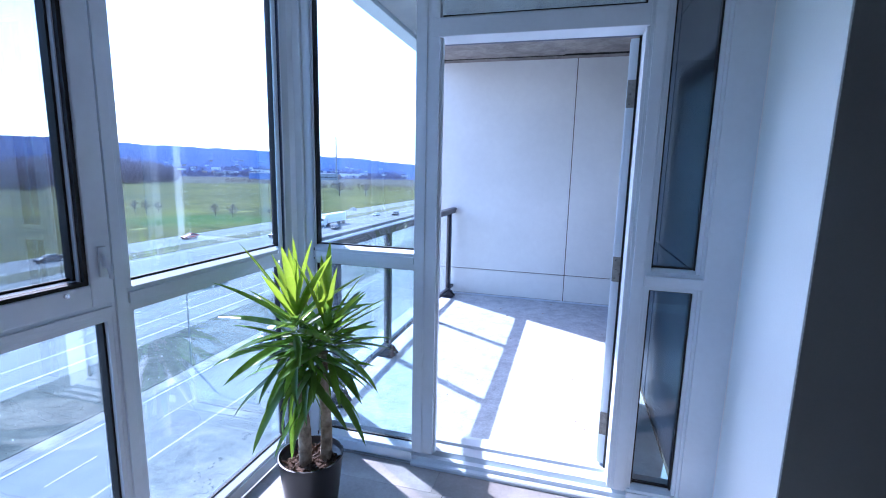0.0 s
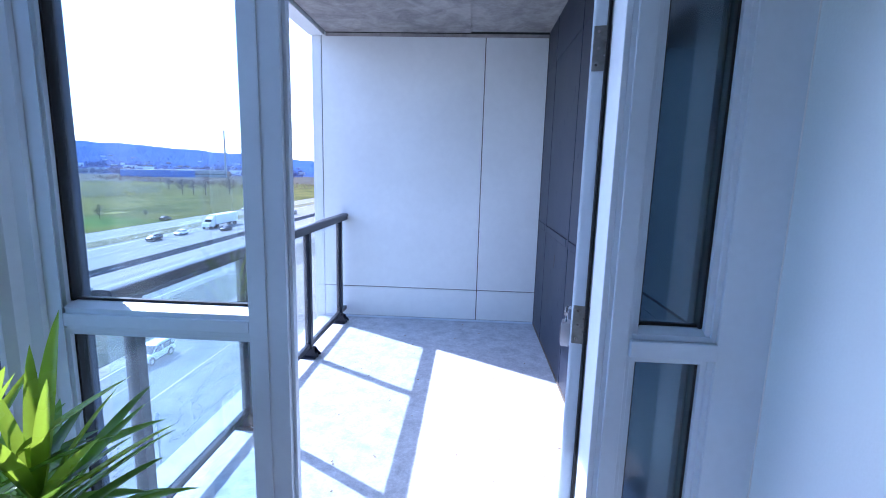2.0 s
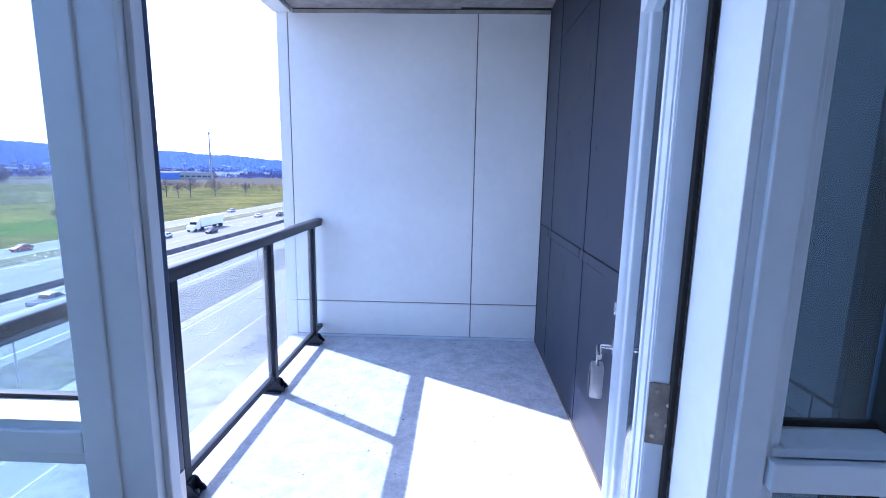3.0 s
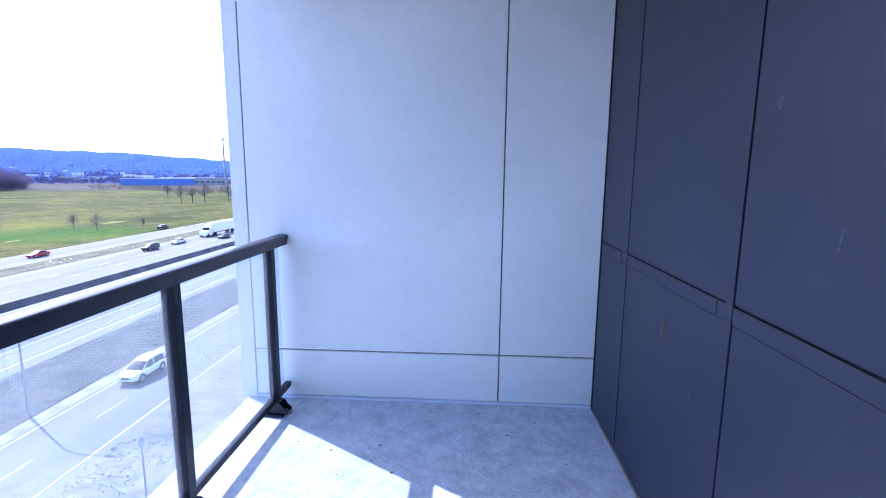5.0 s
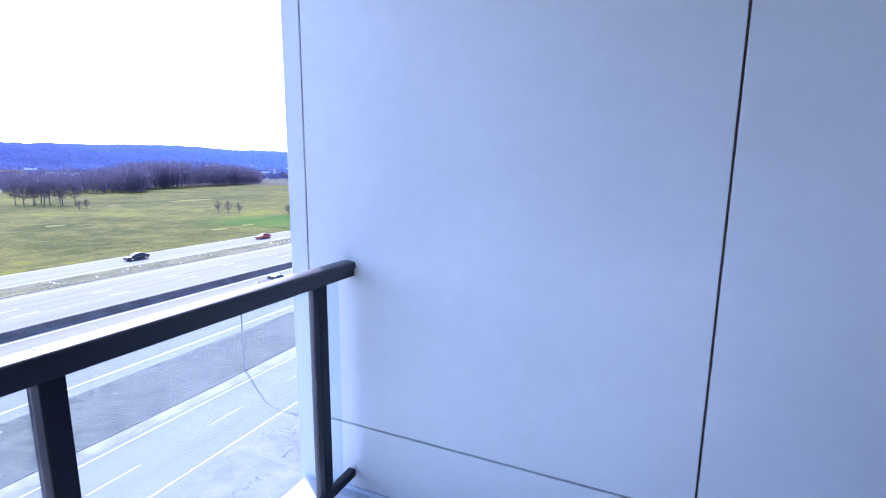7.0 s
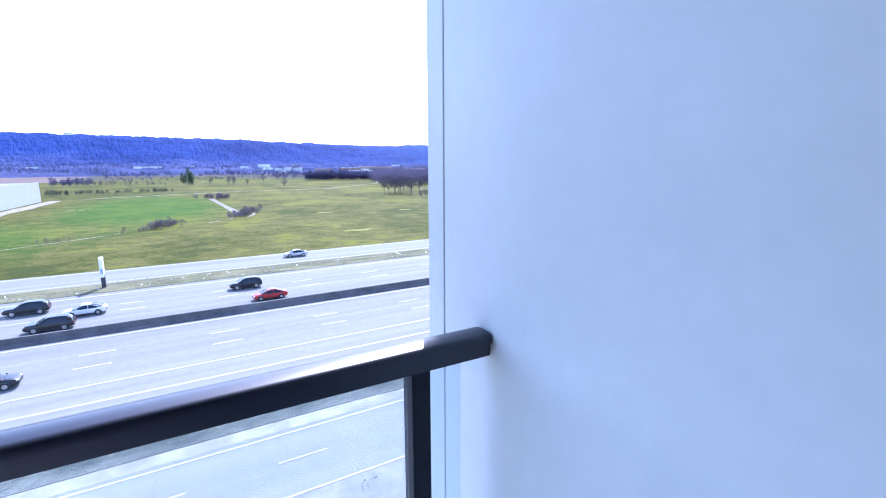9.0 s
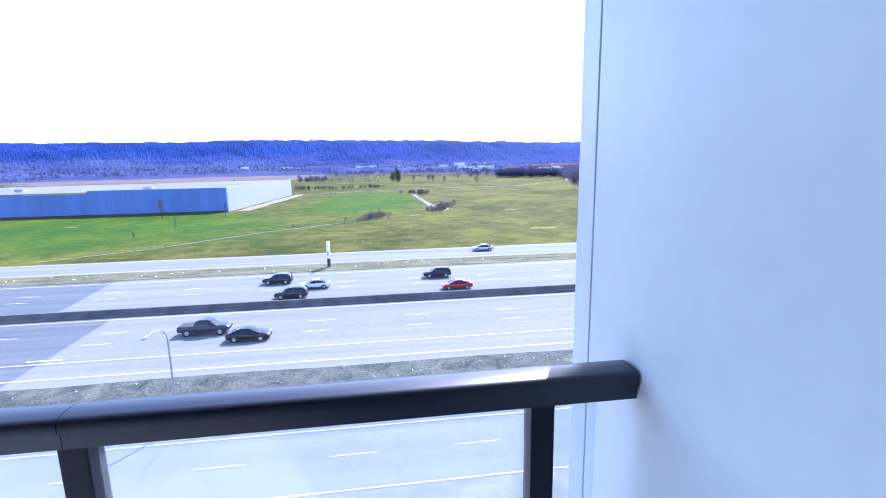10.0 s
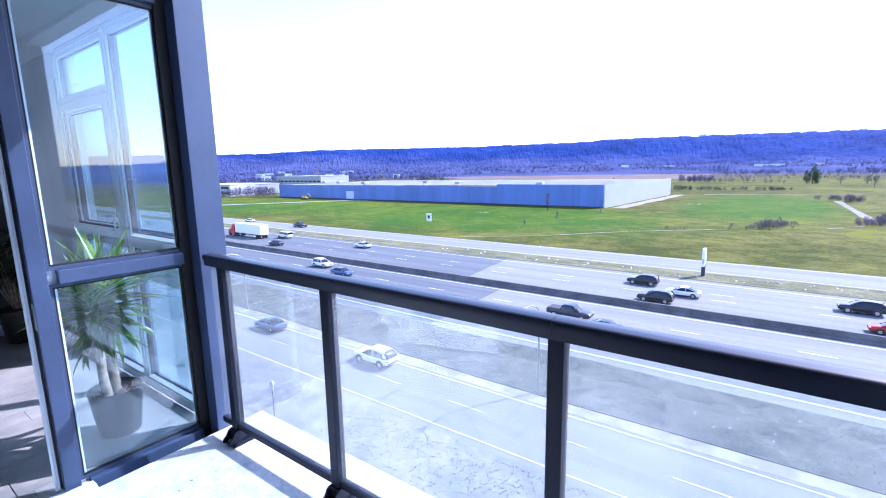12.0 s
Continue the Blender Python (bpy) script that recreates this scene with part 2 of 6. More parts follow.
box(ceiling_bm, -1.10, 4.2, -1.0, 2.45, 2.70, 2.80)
solid("ceiling", ceiling_bm, DIM_WHITE, "smooth white room ceiling", "ceiling")
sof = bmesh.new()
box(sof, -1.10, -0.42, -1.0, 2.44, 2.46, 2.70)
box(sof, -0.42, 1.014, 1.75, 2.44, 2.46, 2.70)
solid("ceiling_bulkhead", sof, DIM_WHITE, "white dropped bulkhead along the windows", "ceiling")

# window wall members
def member(owner, name, wall, a0, a1, z0, z1, label=""):
    """One bar of a window: white towards the room, slate grey outside, with a step beside the glass."""
    bm = bmesh.new()
    upright = z1 - z0 > a1 - a0
    e = 0.013                      # rebated edges beside a proud middle
    mid = (a0 + e, a1 - e, z0, z1) if upright else (a0, a1, z0 + e, z1 - e)
    if wall == "door":
        box(bm, a0, a1, Y_IN + 0.009, Y_GLASS, z0, z1, 0.002)
        box(bm, mid[0], mid[1], Y_IN, Y_IN + 0.0115, mid[2] + 0.001, mid[3] - 0.001, 0.003)
        part(name, bm, WHITE_FRAME, owner, label)
        part(name + "_cover", slab(a0 + 0.002, a1 - 0.002, Y_GLASS, Y_GLASS + 0.048, z0 + 0.002, z1 - 0.002, 0.003), DARK_FRAME, owner, "slate grey outer cover")
    else:
        box(bm, X_GLASS, X_IN - 0.009, a0, a1, z0, z1, 0.002)
        box(bm, X_IN - 0.0115, X_IN, mid[0], mid[1], mid[2] + 0.001, mid[3] - 0.001, 0.003)
        part(name, bm, WHITE_FRAME, owner, label)
        part(name + "_cover", slab(X_GLASS - 0.042, X_GLASS, a0 + 0.002, a1 - 0.002, z0 + 0.002, z1 - 0.002, 0.003), DARK_FRAME, owner, "slate grey outer cover")


def lights(owner, wall, a0, a1, z0, z1, pane=None):
    """A pane with its bead and gasket."""
    g, d = 0.008, 0.016
    bead, gask, outer = bmesh.new(), bmesh.new(), bmesh.new()
    for bm, o, w, lo, hi in ((bead, 0.0, d, 0.034, -0.0005), (gask, d, g, 0.020, 0.010), (outer, 0.0, d, -0.0005, 0.014)):
        for side in range(4):
            u0, u1, w0, w1 = a0 + o, a1 - o, z0 + o, z1 - o
            if bm is gask and side == 2:
                lo = 0.006
            r = ((u0, u0 + w, w0, w1), (u1 - w, u1, w0, w1), (u0 + w, u1 - w, w0, w0 + w), (u0 + w, u1 - w, w1 - w, w1))[side]
            if bm is bead and side == 2:      # the lower bead slopes down into the room
                rise = 0.020
                if wall == "door":
                    prism(bm, [(Y_GLASS + hi, w0), (Y_GLASS + hi, w0 + w), (Y_GLASS - 0.014, w0 + w), (Y_IN + 0.006, w0 + w - rise + 0.006), (Y_IN + 0.006, w0)], "x", r[0], r[1])
                else:
                    prism(bm, [(X_GLASS - hi, w0), (X_GLASS - hi, w0 + w), (X_GLASS + 0.014, w0 + w), (X_IN - 0.006, w0 + w - rise + 0.006), (X_IN - 0.006, w0)], "y", r[0], r[1])
            elif wall == "door":
                box(bm, r[0], r[1], Y_GLASS - lo, Y_GLASS + hi, r[2], r[3])
            else:
                box(bm, X_GLASS - hi, X_GLASS + lo, r[0], r[1], r[2], r[3])
    part("bead", bead, WHITE_FRAME, owner)
    part("outer_bead", outer, DARK_FRAME, owner, "slate grey outer bead")
    part("gasket", gask, GASKET, owner, "black rubber gasket")
    o = d + 0.002
    if wall == "door":
        p = slab(a0 + o, a1 - o, Y_GLASS - 0.003, Y_GLASS + 0.003, z0 + o, z1 - o)
    else:
        p = slab(X_GLASS - 0.003, X_GLASS + 0.003, a0 + o, a1 - o, z0 + o, z1 - o)
    part("pane", p, pane or GLASS_ROOM, owner, "clear window glass").visible_shadow = False


w1 = thing("window_1", "fixed white-framed window beside the balcony door", "window", kind="structure")
mull = slab(-0.427, -0.314, Y_IN + 0.004, Y_GLASS - 0.001, -0.01, HEAD, 0.002)
box(mull, -0.4265, -0.372, Y_IN, Y_IN + 0.006, -0.009, HEAD - 0.001, 0.003)
part("mullion", mull, WHITE_FRAME, w1)
part("mullion_cover", slab(-0.390, -0.327, Y_GLASS, Y_GLASS + 0.046, -0.01, HEAD, 0.003), DARK_FRAME, w1, "slate grey outer cover")
member(w1, "transom", "door", -0.985, -0.4275, BAR0, BAR1)
member(w1, "sill", "door", -0.985, -0.4275, -0.075, 0.0)
member(w1, "head", "door", -0.985, -0.4275, HEAD - 0.05, HEAD + 0.07)
lights(w1, "door", -1.000, -0.392, BAR1, HEAD - 0.05, GLASS_BAY)
lights(w1, "door", -1.000, -0.392, 0.0, BAR0, GLASS_BAY)

w2 = thing("window_2", "narrow white-framed sidelight beside the open door", "window", kind="structure")
member(w2, "mullion", "door", 0.578, 0.652, -0.01, HEAD)
jamb = slab(0.862, 0.952, Y_IN + 0.009, Y_GLASS, -0.01, HEAD, 0.002)
box(jamb, 0.875, 1.0115, Y_IN, Y_IN + 0.0125, FLOOR, HEAD + 0.07, 0.003)
part("jamb", jamb, WHITE_FRAME, w2)
part("jamb_cover", slab(0.864, 0.950, Y_GLASS, Y_GLASS + 0.048, -0.008, HEAD - 0.002, 0.003), DARK_FRAME, w2, "slate grey outer cover")
part("caulk_line", slab(1.0108, 1.0142, Y_IN - 0.0015, Y_IN + 0.01, FLOOR, HEAD + 0.07), CAULK, w2, "thin bright caulk line")
member(w2, "transom", "door", 0.652, 0.862, BAR0 - 0.004, BAR1 - 0.004)
part("transom_nose", slab(0.644, 0.874, Y_IN - 0.010, Y_IN + 0.012, 0.992, 1.040, 0.004), WHITE_FRAME, w2)
member(w2, "sill", "door", 0.652, 0.862, -0.075, 0.0)
member(w2, "head", "door", 0.652, 0.862, HEAD - 0.05, HEAD + 0.07)
lights(w2, "door", 0.652, 0.862, BAR1 - 0.004, HEAD - 0.05, GLASS_SIDE)
lights(w2, "door", 0.652, 0.862, 0.0, BAR0 - 0.004, GLASS_SIDE)
part("cover_strip", slab(0.9525, 1.0135, Y_IN + 0.0135, Y_OUT, FLOOR, HEAD + 0.07, 0.002), WHITE_FRAME, w2)

w3 = thing("window_3", "fixed transom window over the balcony door", "window", kind="structure")
member(w3, "head", "door", -0.352, 0.578, HEAD - 0.05, HEAD + 0.07)
lights(w3, "door", -0.352, 0.578, 2.155, HEAD - 0.05)

corner = thing("corner_post", "white grooved corner post between two windows", "post", kind="structure")
part("post", prism(bmesh.new(), [(X_IN, 2.295), (X_IN, 2.36), (-1.075, 2.375), (-1.06, 2.40), (-1.03, 2.41), (-1.03, Y_IN), (-0.985, Y_IN), (-1.022, Y_GLASS), (X_GLASS, Y_GLASS), (X_GLASS, 2.347)], "z", FLOOR, HEAD + 0.07), WHITE_FRAME, corner)
# groove drawn as a dark strip, its shade put into the colour
part("groove_shade_strip", slab(-1.099, -1.09, 2.325, 2.334, FLOOR, HEAD), DARK_FRAME, corner)
part("outer_cover", slab(X_OUT + 0.070, -1.036, Y_GLASS + 0.012, Y_OUT - 0.002, -0.10, SOFFIT_Z, 0.004), DARK_FRAME, corner, "slate grey outer column")
part("face_cover", slab(-1.034, -0.980, Y_GLASS + 0.016, Y_GLASS + 0.026, -0.10, SOFFIT_Z, 0.002), GASKET, corner, "black rubber cover strip")
part("side_cover", slab(X_OUT + 0.066, X_GLASS, 2.40, Y_GLASS, -0.10, SOFFIT_Z, 0.003), DARK_FRAME, corner, "slate grey outer column")

w4 = thing("window_4", "tall fixed white-framed window over the road", "window", kind="structure")
member(w4, "mullion", "side", 1.40, 1.462, FLOOR, HEAD + 0.03)
member(w4, "transom", "side", 1.462, 2.30, BAR0, BAR1)
member(w4, "sill", "side", 1.462, 2.30, FLOOR, 0.0)
member(w4, "head", "side", 1.462, 2.30, HEAD + 0.03, HEAD + 0.07)
lights(w4, "side", 1.462, 2.345, BAR1, HEAD + 0.03)
lights(w4, "side", 1.462, 2.345, 0.0, BAR0)

w5 = thing("window_5", "white casement window with latch handle over the road", "window", kind="structure")
member(w5, "jamb", "side", 0.36, 0.44, FLOOR, HEAD + 0.03)
member(w5, "transom", "side", 0.44, 1.40, BAR0 - 0.01, BAR1 - 0.03)
member(w5, "sill", "side", 0.44, 1.40, FLOOR, 0.0)
member(w5, "head", "side", 0.44, 1.40, HEAD + 0.03, HEAD + 0.07)
member(w5, "upper_transom", "side", 0.44, 1.40, 2.03, 2.09)
lights(w5, "side", 0.44, 1.40, 2.09, HEAD + 0.03)
lights(w5, "side", 0.44, 1.40, 0.0, BAR0 - 0.01)
sash = bmesh.new()
for r in ((0.445, 0.490, 1.03, 2.028), (1.325, 1.398, 1.03, 2.028), (0.490, 1.325, 1.03, 1.10), (0.490, 1.325, 1.975, 2.028)):
    box(sash, X_GLASS - 0.02, X_IN + 0.012, *r, 0.005)
sash = part("sash", sash, WHITE_FRAME, w5)
lights(w5, "side", 0.490, 1.325, 1.10, 1.975)
rubber = bmesh.new()
for r in ((0.490, 0.502, 1.10, 1.975), (1.313, 1.325, 1.10, 1.975), (0.502, 1.313, 1.10, 1.112)):
    box(rubber, X_IN - 0.036, X_IN + 0.004, *r)
part("sash_seal", rubber, GASKET, w5, "black rubber gasket")
part("insect_screen", slab(X_GLASS - 0.014, X_GLASS - 0.013, 0.492, 1.323, 1.102, 1.973), SCREEN, w5, "fine grey insect screen")
latch = bmesh.new()
box(latch, X_IN + 0.012, X_IN + 0.022, 1.352, 1.378, 1.12, 1.215, 0.004)
box(latch, X_IN + 0.022, X_IN + 0.040, 1.357, 1.372, 1.15, 1.19, 0.004)
tube(latch, [(X_IN + 0.036, 1.364, 1.175), (X_IN + 0.042, 1.366, 1.14), (X_IN + 0.045, 1.368, 1.115)], 0.006, 8)
part("latch_handle", latch, WHITE_FRAME, w5, "white casement latch handle", True)
pin = bmesh.new()
tube(pin, [(X_IN - 0.002, 1.25, 1.085), (X_IN + 0.02, 1.25, 1.085)], 0.007, 10)
part("catch", pin, CHROME, w5, "small metal catch")

# balcony door: frame, threshold and leaf
door = thing("door_1", "white glazed balcony door standing wide open", "door", kind="structure")
part("head", slab(-0.352, 0.578, Y_IN, Y_OUT - 0.03, 2.075, 2.155, 0.004), WHITE_FRAME, door)
part("head_cover", slab(-0.352, 0.578, Y_OUT - 0.03, Y_OUT, 2.077, 2.153, 0.003), DARK_FRAME, door)
part("left_stop", slab(-0.3135, -0.302, Y_IN + 0.022, Y_GLASS - 0.004, -0.01, 2.075, 0.003), WHITE_FRAME, door)
part("right_stop", slab(0.562, 0.578, Y_IN + 0.01, Y_OUT - 0.045, -0.01, 2.075, 0.003), WHITE_FRAME, door)
# added black strip that stands in for the dark gap beside the hinges
part("hinge_gap_strip", slab(0.553, 0.5615, 2.562, 2.598, -0.005, 2.07), GASKET, door, "black strip for door seals and hinge gap")
part("left_seal", slab(-0.3265, -0.3185, Y_GLASS, Y_GLASS + 0.012, 0.0, 2.07), GASKET, door, "black strip for door seals and hinge gap")
sillbm = prism(bmesh.new(), [(2.412, FLOOR), (2.412, -0.066), (2.418, -0.060), (2.440, -0.058), (2.446, -0.040), (2.470, -0.036), (2.474, -0.050), (2.486, -0.050), (2.490, -0.018), (2.545, -0.008),
                            (2.552, 0.006), (2.600, 0.014), (2.640, 0.004), (2.640, -0.05), (2.60, FLOOR)], "x", -0.427, 0.652)
part("threshold", sillbm, WHITE_FRAME, door, "pale metal threshold")
strike = slab(-0.3270, -0.3235, Y_GLASS + 0.014, Y_GLASS + 0.040, 0.80, 0.92)
part("strike_plate", strike, STEEL, door, "metal strike plate")

TURNED = 15.3
leaf_at = pose(0.519, 2.585, 0, 0, 0, -TURNED)
leaf = thing("leaf", "", "")
leaf.parent, leaf.matrix_basis = door, leaf_at
leaf.name = "leaf"
LW, LT = 0.885, 0.052
def leaf_part(name, bm, material, label="", smooth=False):
    return part(name, bm, material, leaf, label, smooth)
ZB, ZT = 0.022, 2.066
leaf_part("hinge_stile", slab(0.0, LT, 0.0, 0.105, ZB, ZT, 0.003), WHITE_FRAME)
leaf_part("lock_stile", slab(0.0, LT, LW - 0.105, LW, ZB, ZT, 0.003), WHITE_FRAME)
leaf_part("top_rail", slab(0.0, LT, 0.105, LW - 0.105, ZT - 0.11, ZT, 0.003), WHITE_FRAME)
leaf_part("bottom_rail", slab(0.0, LT, 0.105, LW - 0.105, ZB, ZB + 0.20, 0.003), WHITE_FRAME)
RIDGES = ((0.000, -0.004), (0.008, -0.007), (0.010, 0.002), (0.018, -0.002), (0.020, 0.009), (0.028, 0.006), (0.030, 0.018), (0.036, 0.026))
for inner, way in ((0.105, 1), (LW - 0.105, -1)):      # stepped glazing beads running down to the recessed glass
    for base, face in ((0.0, 1), (LT, -1)):
        profile = [(base + face * d, inner + way * (u - 0.004)) for u, d in RIDGES]
        profile += [(base + face * 0.026, inner - way * 0.002), (base + face * 0.004, inner - way * 0.004)]
        leaf_part("bead", prism(bmesh.new(), profile, "z", ZB + 0.19, ZT - 0.10), WHITE_FRAME)
edge = slab(0.004, 0.010, -0.0025, 0.0005, ZB + 0.01, ZT - 0.01)
box(edge, -0.0035, 0.0005, 0.010, 0.016, ZB + 0.01, ZT - 0.01)
leaf_part("edge_ridge", edge, WHITE_FRAME)
leaf_part("pane", slab(0.025, 0.029, 0.107, LW - 0.107, ZB + 0.202, ZT - 0.112), GLASS_ROOM, "clear door glass")
leaf_part("edge_channel", slab(LT, LT + 0.004, -0.001, 0.012, ZB, ZT), STEEL, "grey metal edge channel")
leaf_part("edge_seal", slab(LT + 0.004, LT + 0.009, 0.002, 0.014, ZB, ZT), GASKET, "black strip for door seals and hinge gap")
for zc in (0.24, 1.030, 1.83):
    plate = slab(0.002, LT + 0.004, -0.0045, -0.0012, zc - 0.060, zc + 0.060, 0.001)
    hinge = leaf_part("hinge", plate, HINGE, "dull steel butt hinge")
    kn = bmesh.new()
    for k in range(5):
        z0 = zc - 0.060 + 0.024 * k
        tube(kn, [(LT + 0.010, -0.011, z0 + 0.0008), (LT + 0.010, -0.011, z0 + 0.0232)], 0.0075, 10)
    part("knuckle", kn, HINGE, hinge, "", True)
    part("jamb_plate", slab(LT + 0.012, LT + 0.030, -0.0145, -0.0115, zc - 0.060, zc + 0.060, 0.001), HINGE, hinge)
    for dx, dz in ((0.016, 0.044), (0.036, 0.020), (0.018, 0.0), (0.036, -0.020), (0.014, -0.044)):
        part("screw", tube(bmesh.new(), [(dx, -0.0044, zc + dz), (dx, -0.0060, zc + dz)], 0.0042, 8), CHROME, hinge, "bright screw head")
for sgn in (-1, 1):
    hb = bmesh.new()
    x0 = 0.0 if sgn < 0 else LT
    yc = LW - 0.06
    tube(hb, [(x0, yc, 0.85), (x0 + sgn * 0.008, yc, 0.85)], 0.027, 18)
    tube(hb, [(x0, yc, 0.85), (x0 + sgn * 0.045, yc, 0.85), (x0 + sgn * 0.055, yc - 0.012, 0.85), (x0 + sgn * 0.055, yc - 0.11, 0.848)], 0.0095, 10)
    tube(hb, [(x0, yc, 0.995), (x0 + sgn * 0.012, yc, 0.995)], 0.026, 18)
    leaf_part("lever_handle", hb, CHROME, "satin chrome lever handle", True)

# balcony
origin.append(OUTSIDE)
Y_FACE = Y_OUT + ROOM.y
solid("balcony_floor", slab(-1.30, 0.90, Y_FACE, 5.82, -0.22, 0.0), CONCRETE, "sunlit bare concrete balcony slab", "floor")
solid("floor_edge_below_door", slab(X_OUT, 1.1, Y_IN + 0.06, Y_FACE, -0.22, FLOOR), CONCRETE, "concrete slab edge under the frames", "floor")
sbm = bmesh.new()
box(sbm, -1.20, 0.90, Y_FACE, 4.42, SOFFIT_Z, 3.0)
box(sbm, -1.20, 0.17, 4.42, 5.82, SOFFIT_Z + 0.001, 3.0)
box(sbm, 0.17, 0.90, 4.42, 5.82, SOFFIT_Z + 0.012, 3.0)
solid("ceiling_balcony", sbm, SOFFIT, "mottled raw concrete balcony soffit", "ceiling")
solid("soffit_edge_trim", slab(-1.36, -1.215, Y_FACE, 5.80, SOFFIT_Z - 0.03, 3.0, 0.004), PANEL_WHITE, "white edge trim along the soffit", "trim")
solid("soffit_edge_groove", slab(-1.215, -1.20, Y_FACE, 5.80, SOFFIT_Z + 0.01, 3.0), JOINT, "dark drip groove in the soffit", "trim")

end_wall = thing("wall_end", "white composite panel end wall of the balcony", "wall", kind="structure")
part("backing", slab(-1.335, 1.1, Y_END + 0.016, Y_END + 0.14, -0.25, 3.0), JOINT_PALE, end_wall, "dark recessed joints")
for x0, x1 in ((-1.340, -1.250), (-1.242, 0.307), (0.315, X_DARK)):
    for z0, z1 in ((0.022, 0.3225), (0.3315, SOFFIT_Z + 0.02)):
        if x0 < -1.3:
            z0, z1 = ((-0.25, 0.022), (0.022, 3.0))[z0 > 0.3]
        part("panel", slab(x0, x1, Y_END, Y_END + 0.03, z0, z1, 0.0025), PANEL_WHITE, end_wall)
part("edge_return", slab(-1.342, -1.332, Y_END + 0.031, Y_END + 0.30, -0.25, 3.0), PANEL_WHITE, end_wall)
part("head_trim", slab(-1.20, X_DARK - 0.002, Y_END - 0.012, Y_END + 0.005, SOFFIT_Z - 0.036, SOFFIT_Z - 0.008, 0.002), SOFFIT, end_wall, "thin grey trim under the soffit")
# shadow line under the soffit, drawn as a solid dark strip
part("head_shadow_strip", slab(-1.20, X_DARK - 0.002, Y_END - 0.006, Y_END + 0.005, SOFFIT_Z - 0.008, SOFFIT_Z + 0.012), JOINT, end_wall)
part("base_trim", slab(-1.24, X_DARK - 0.005, Y_END - 0.006, Y_END + 0.01, 0.0, 0.018, 0.002), WHITE_FRAME, end_wall, "thin pale base trim")

dark_wall = thing("wall_dark", "charcoal composite panel wall of the balcony", "wall", kind="structure")
part("backing", slab(X_DARK + 0.014, X_DARK + 0.13, Y_FACE + 0.004, 5.83, -0.25, 3.0), JOINT, dark_wall)
JOINTS = (3.53, 4.410, 5.340)
STRIP = 0.038
for y in JOINTS:      # upright cover strips run through; the panels butt against them
    part("trim_strip", slab(X_DARK - 0.002, X_DARK + 0.03, y, y + STRIP, 0.02, SOFFIT_Z + 0.02, 0.0012), PANEL_DARK, dark_wall)
bays = [Y_FACE + 0.004] + [v for y in JOINTS for v in (y, y + STRIP)] + [Y_END - 0.014]
for y0, y1 in zip(bays[::2], bays[1::2]):
    a, b = y0 + 0.0022, y1 - 0.0075
    part("panel", slab(X_DARK, X_DARK + 0.03, a, b, 0.02, 0.9985, 0.0012), PANEL_DARK, dark_wall)
    part("rail_strip", slab(X_DARK - 0.0012, X_DARK + 0.03, a + 0.05, b + 0.004, 1.0005, 1.0535, 0.0012), PANEL_DARK, dark_wall)
    part("rail_end", slab(X_DARK + 0.001, X_DARK + 0.03, a, a + 0.0494, 0.9990, 1.0535, 0.0005), PANEL_DARK, dark_wall)
    part("panel", slab(X_DARK, X_DARK + 0.03, a, b, 1.062, 2.429, 0.0012), PANEL_DARK, dark_wall)
    part("panel", slab(X_DARK, X_DARK + 0.03, a, b, 2.434, SOFFIT_Z + 0.02, 0.0012), PANEL_DARK, dark_wall)
for yy, zz, dy, dz, m in ((4.30, 1.62, 0.012, 0.018, CHALK), (4.62, 1.95, 0.006, 0.02, CHALK), (4.95, 1.75, 0.010, 0.012, CHALK), (4.52, 2.05, 0.005, 0.05, CHALK), (3.95, 0.62, 0.010, 0.012, CHALK), (4.05, 1.30, 0.004, 0.03, CHALK), (4.87, 0.83, 0.012, 0.055, RUST), (4.80, 0.80, 0.006, 0.010, CHALK), (4.97, 0.93, 0.012, 0.006, CHALK), (4.62, 0.665, 0.007, 0.022, CHALK), (4.55, 0.60, 0.004, 0.012, CHALK)):
    outline = [(yy + dy * math.cos(a) * (0.8 + 0.4 * noise.noise(Vector((a, yy * 9, 0)))) - 0.14 * dz * math.sin(a), zz + dz * math.sin(a)) for a in [q * math.pi / 8 for q in range(16)]]
    sm = prism(bmesh.new(), outline, "x", X_DARK - 0.0009, X_DARK - 0.0002)
    part("scuff", sm, m, dark_wall, "scuffed smear on the panel")
wr = random.Random(8)
for k in range(64):                # faint scratches
    yy, zz, ln, lean = wr.uniform(4.15, 5.75), wr.uniform(0.15, 2.0), wr.uniform(0.008, 0.032), wr.uniform(-0.35, 0.35)
    w = wr.uniform(0.0007, 0.0016)
    sc = prism(bmesh.new(), [(yy - w, zz - ln), (yy + w, zz - ln * 0.9), (yy + w + lean * ln, zz + ln), (yy - w + lean * ln, zz + ln * 0.9)], "x", X_DARK - 0.0026, X_DARK - 0.0021)
    part("scratch", sc, CHALK, dark_wall, "pale scratch on the panel")
# dark strip drawn along the inner corner
part("corner_trim", slab(X_DARK - 0.004, X_DARK + 0.012, Y_END - 0.013, Y_END - 0.001, 0.0, SOFFIT_Z), GASKET, dark_wall, "dark strip down the corner")
part("base_trim", slab(X_DARK - 0.006, X_DARK + 0.008, Y_FACE + 0.002, Y_END - 0.012, 0.0, 0.016, 0.002), JOINT_PALE, dark_wall, "pale dusty base flashing")

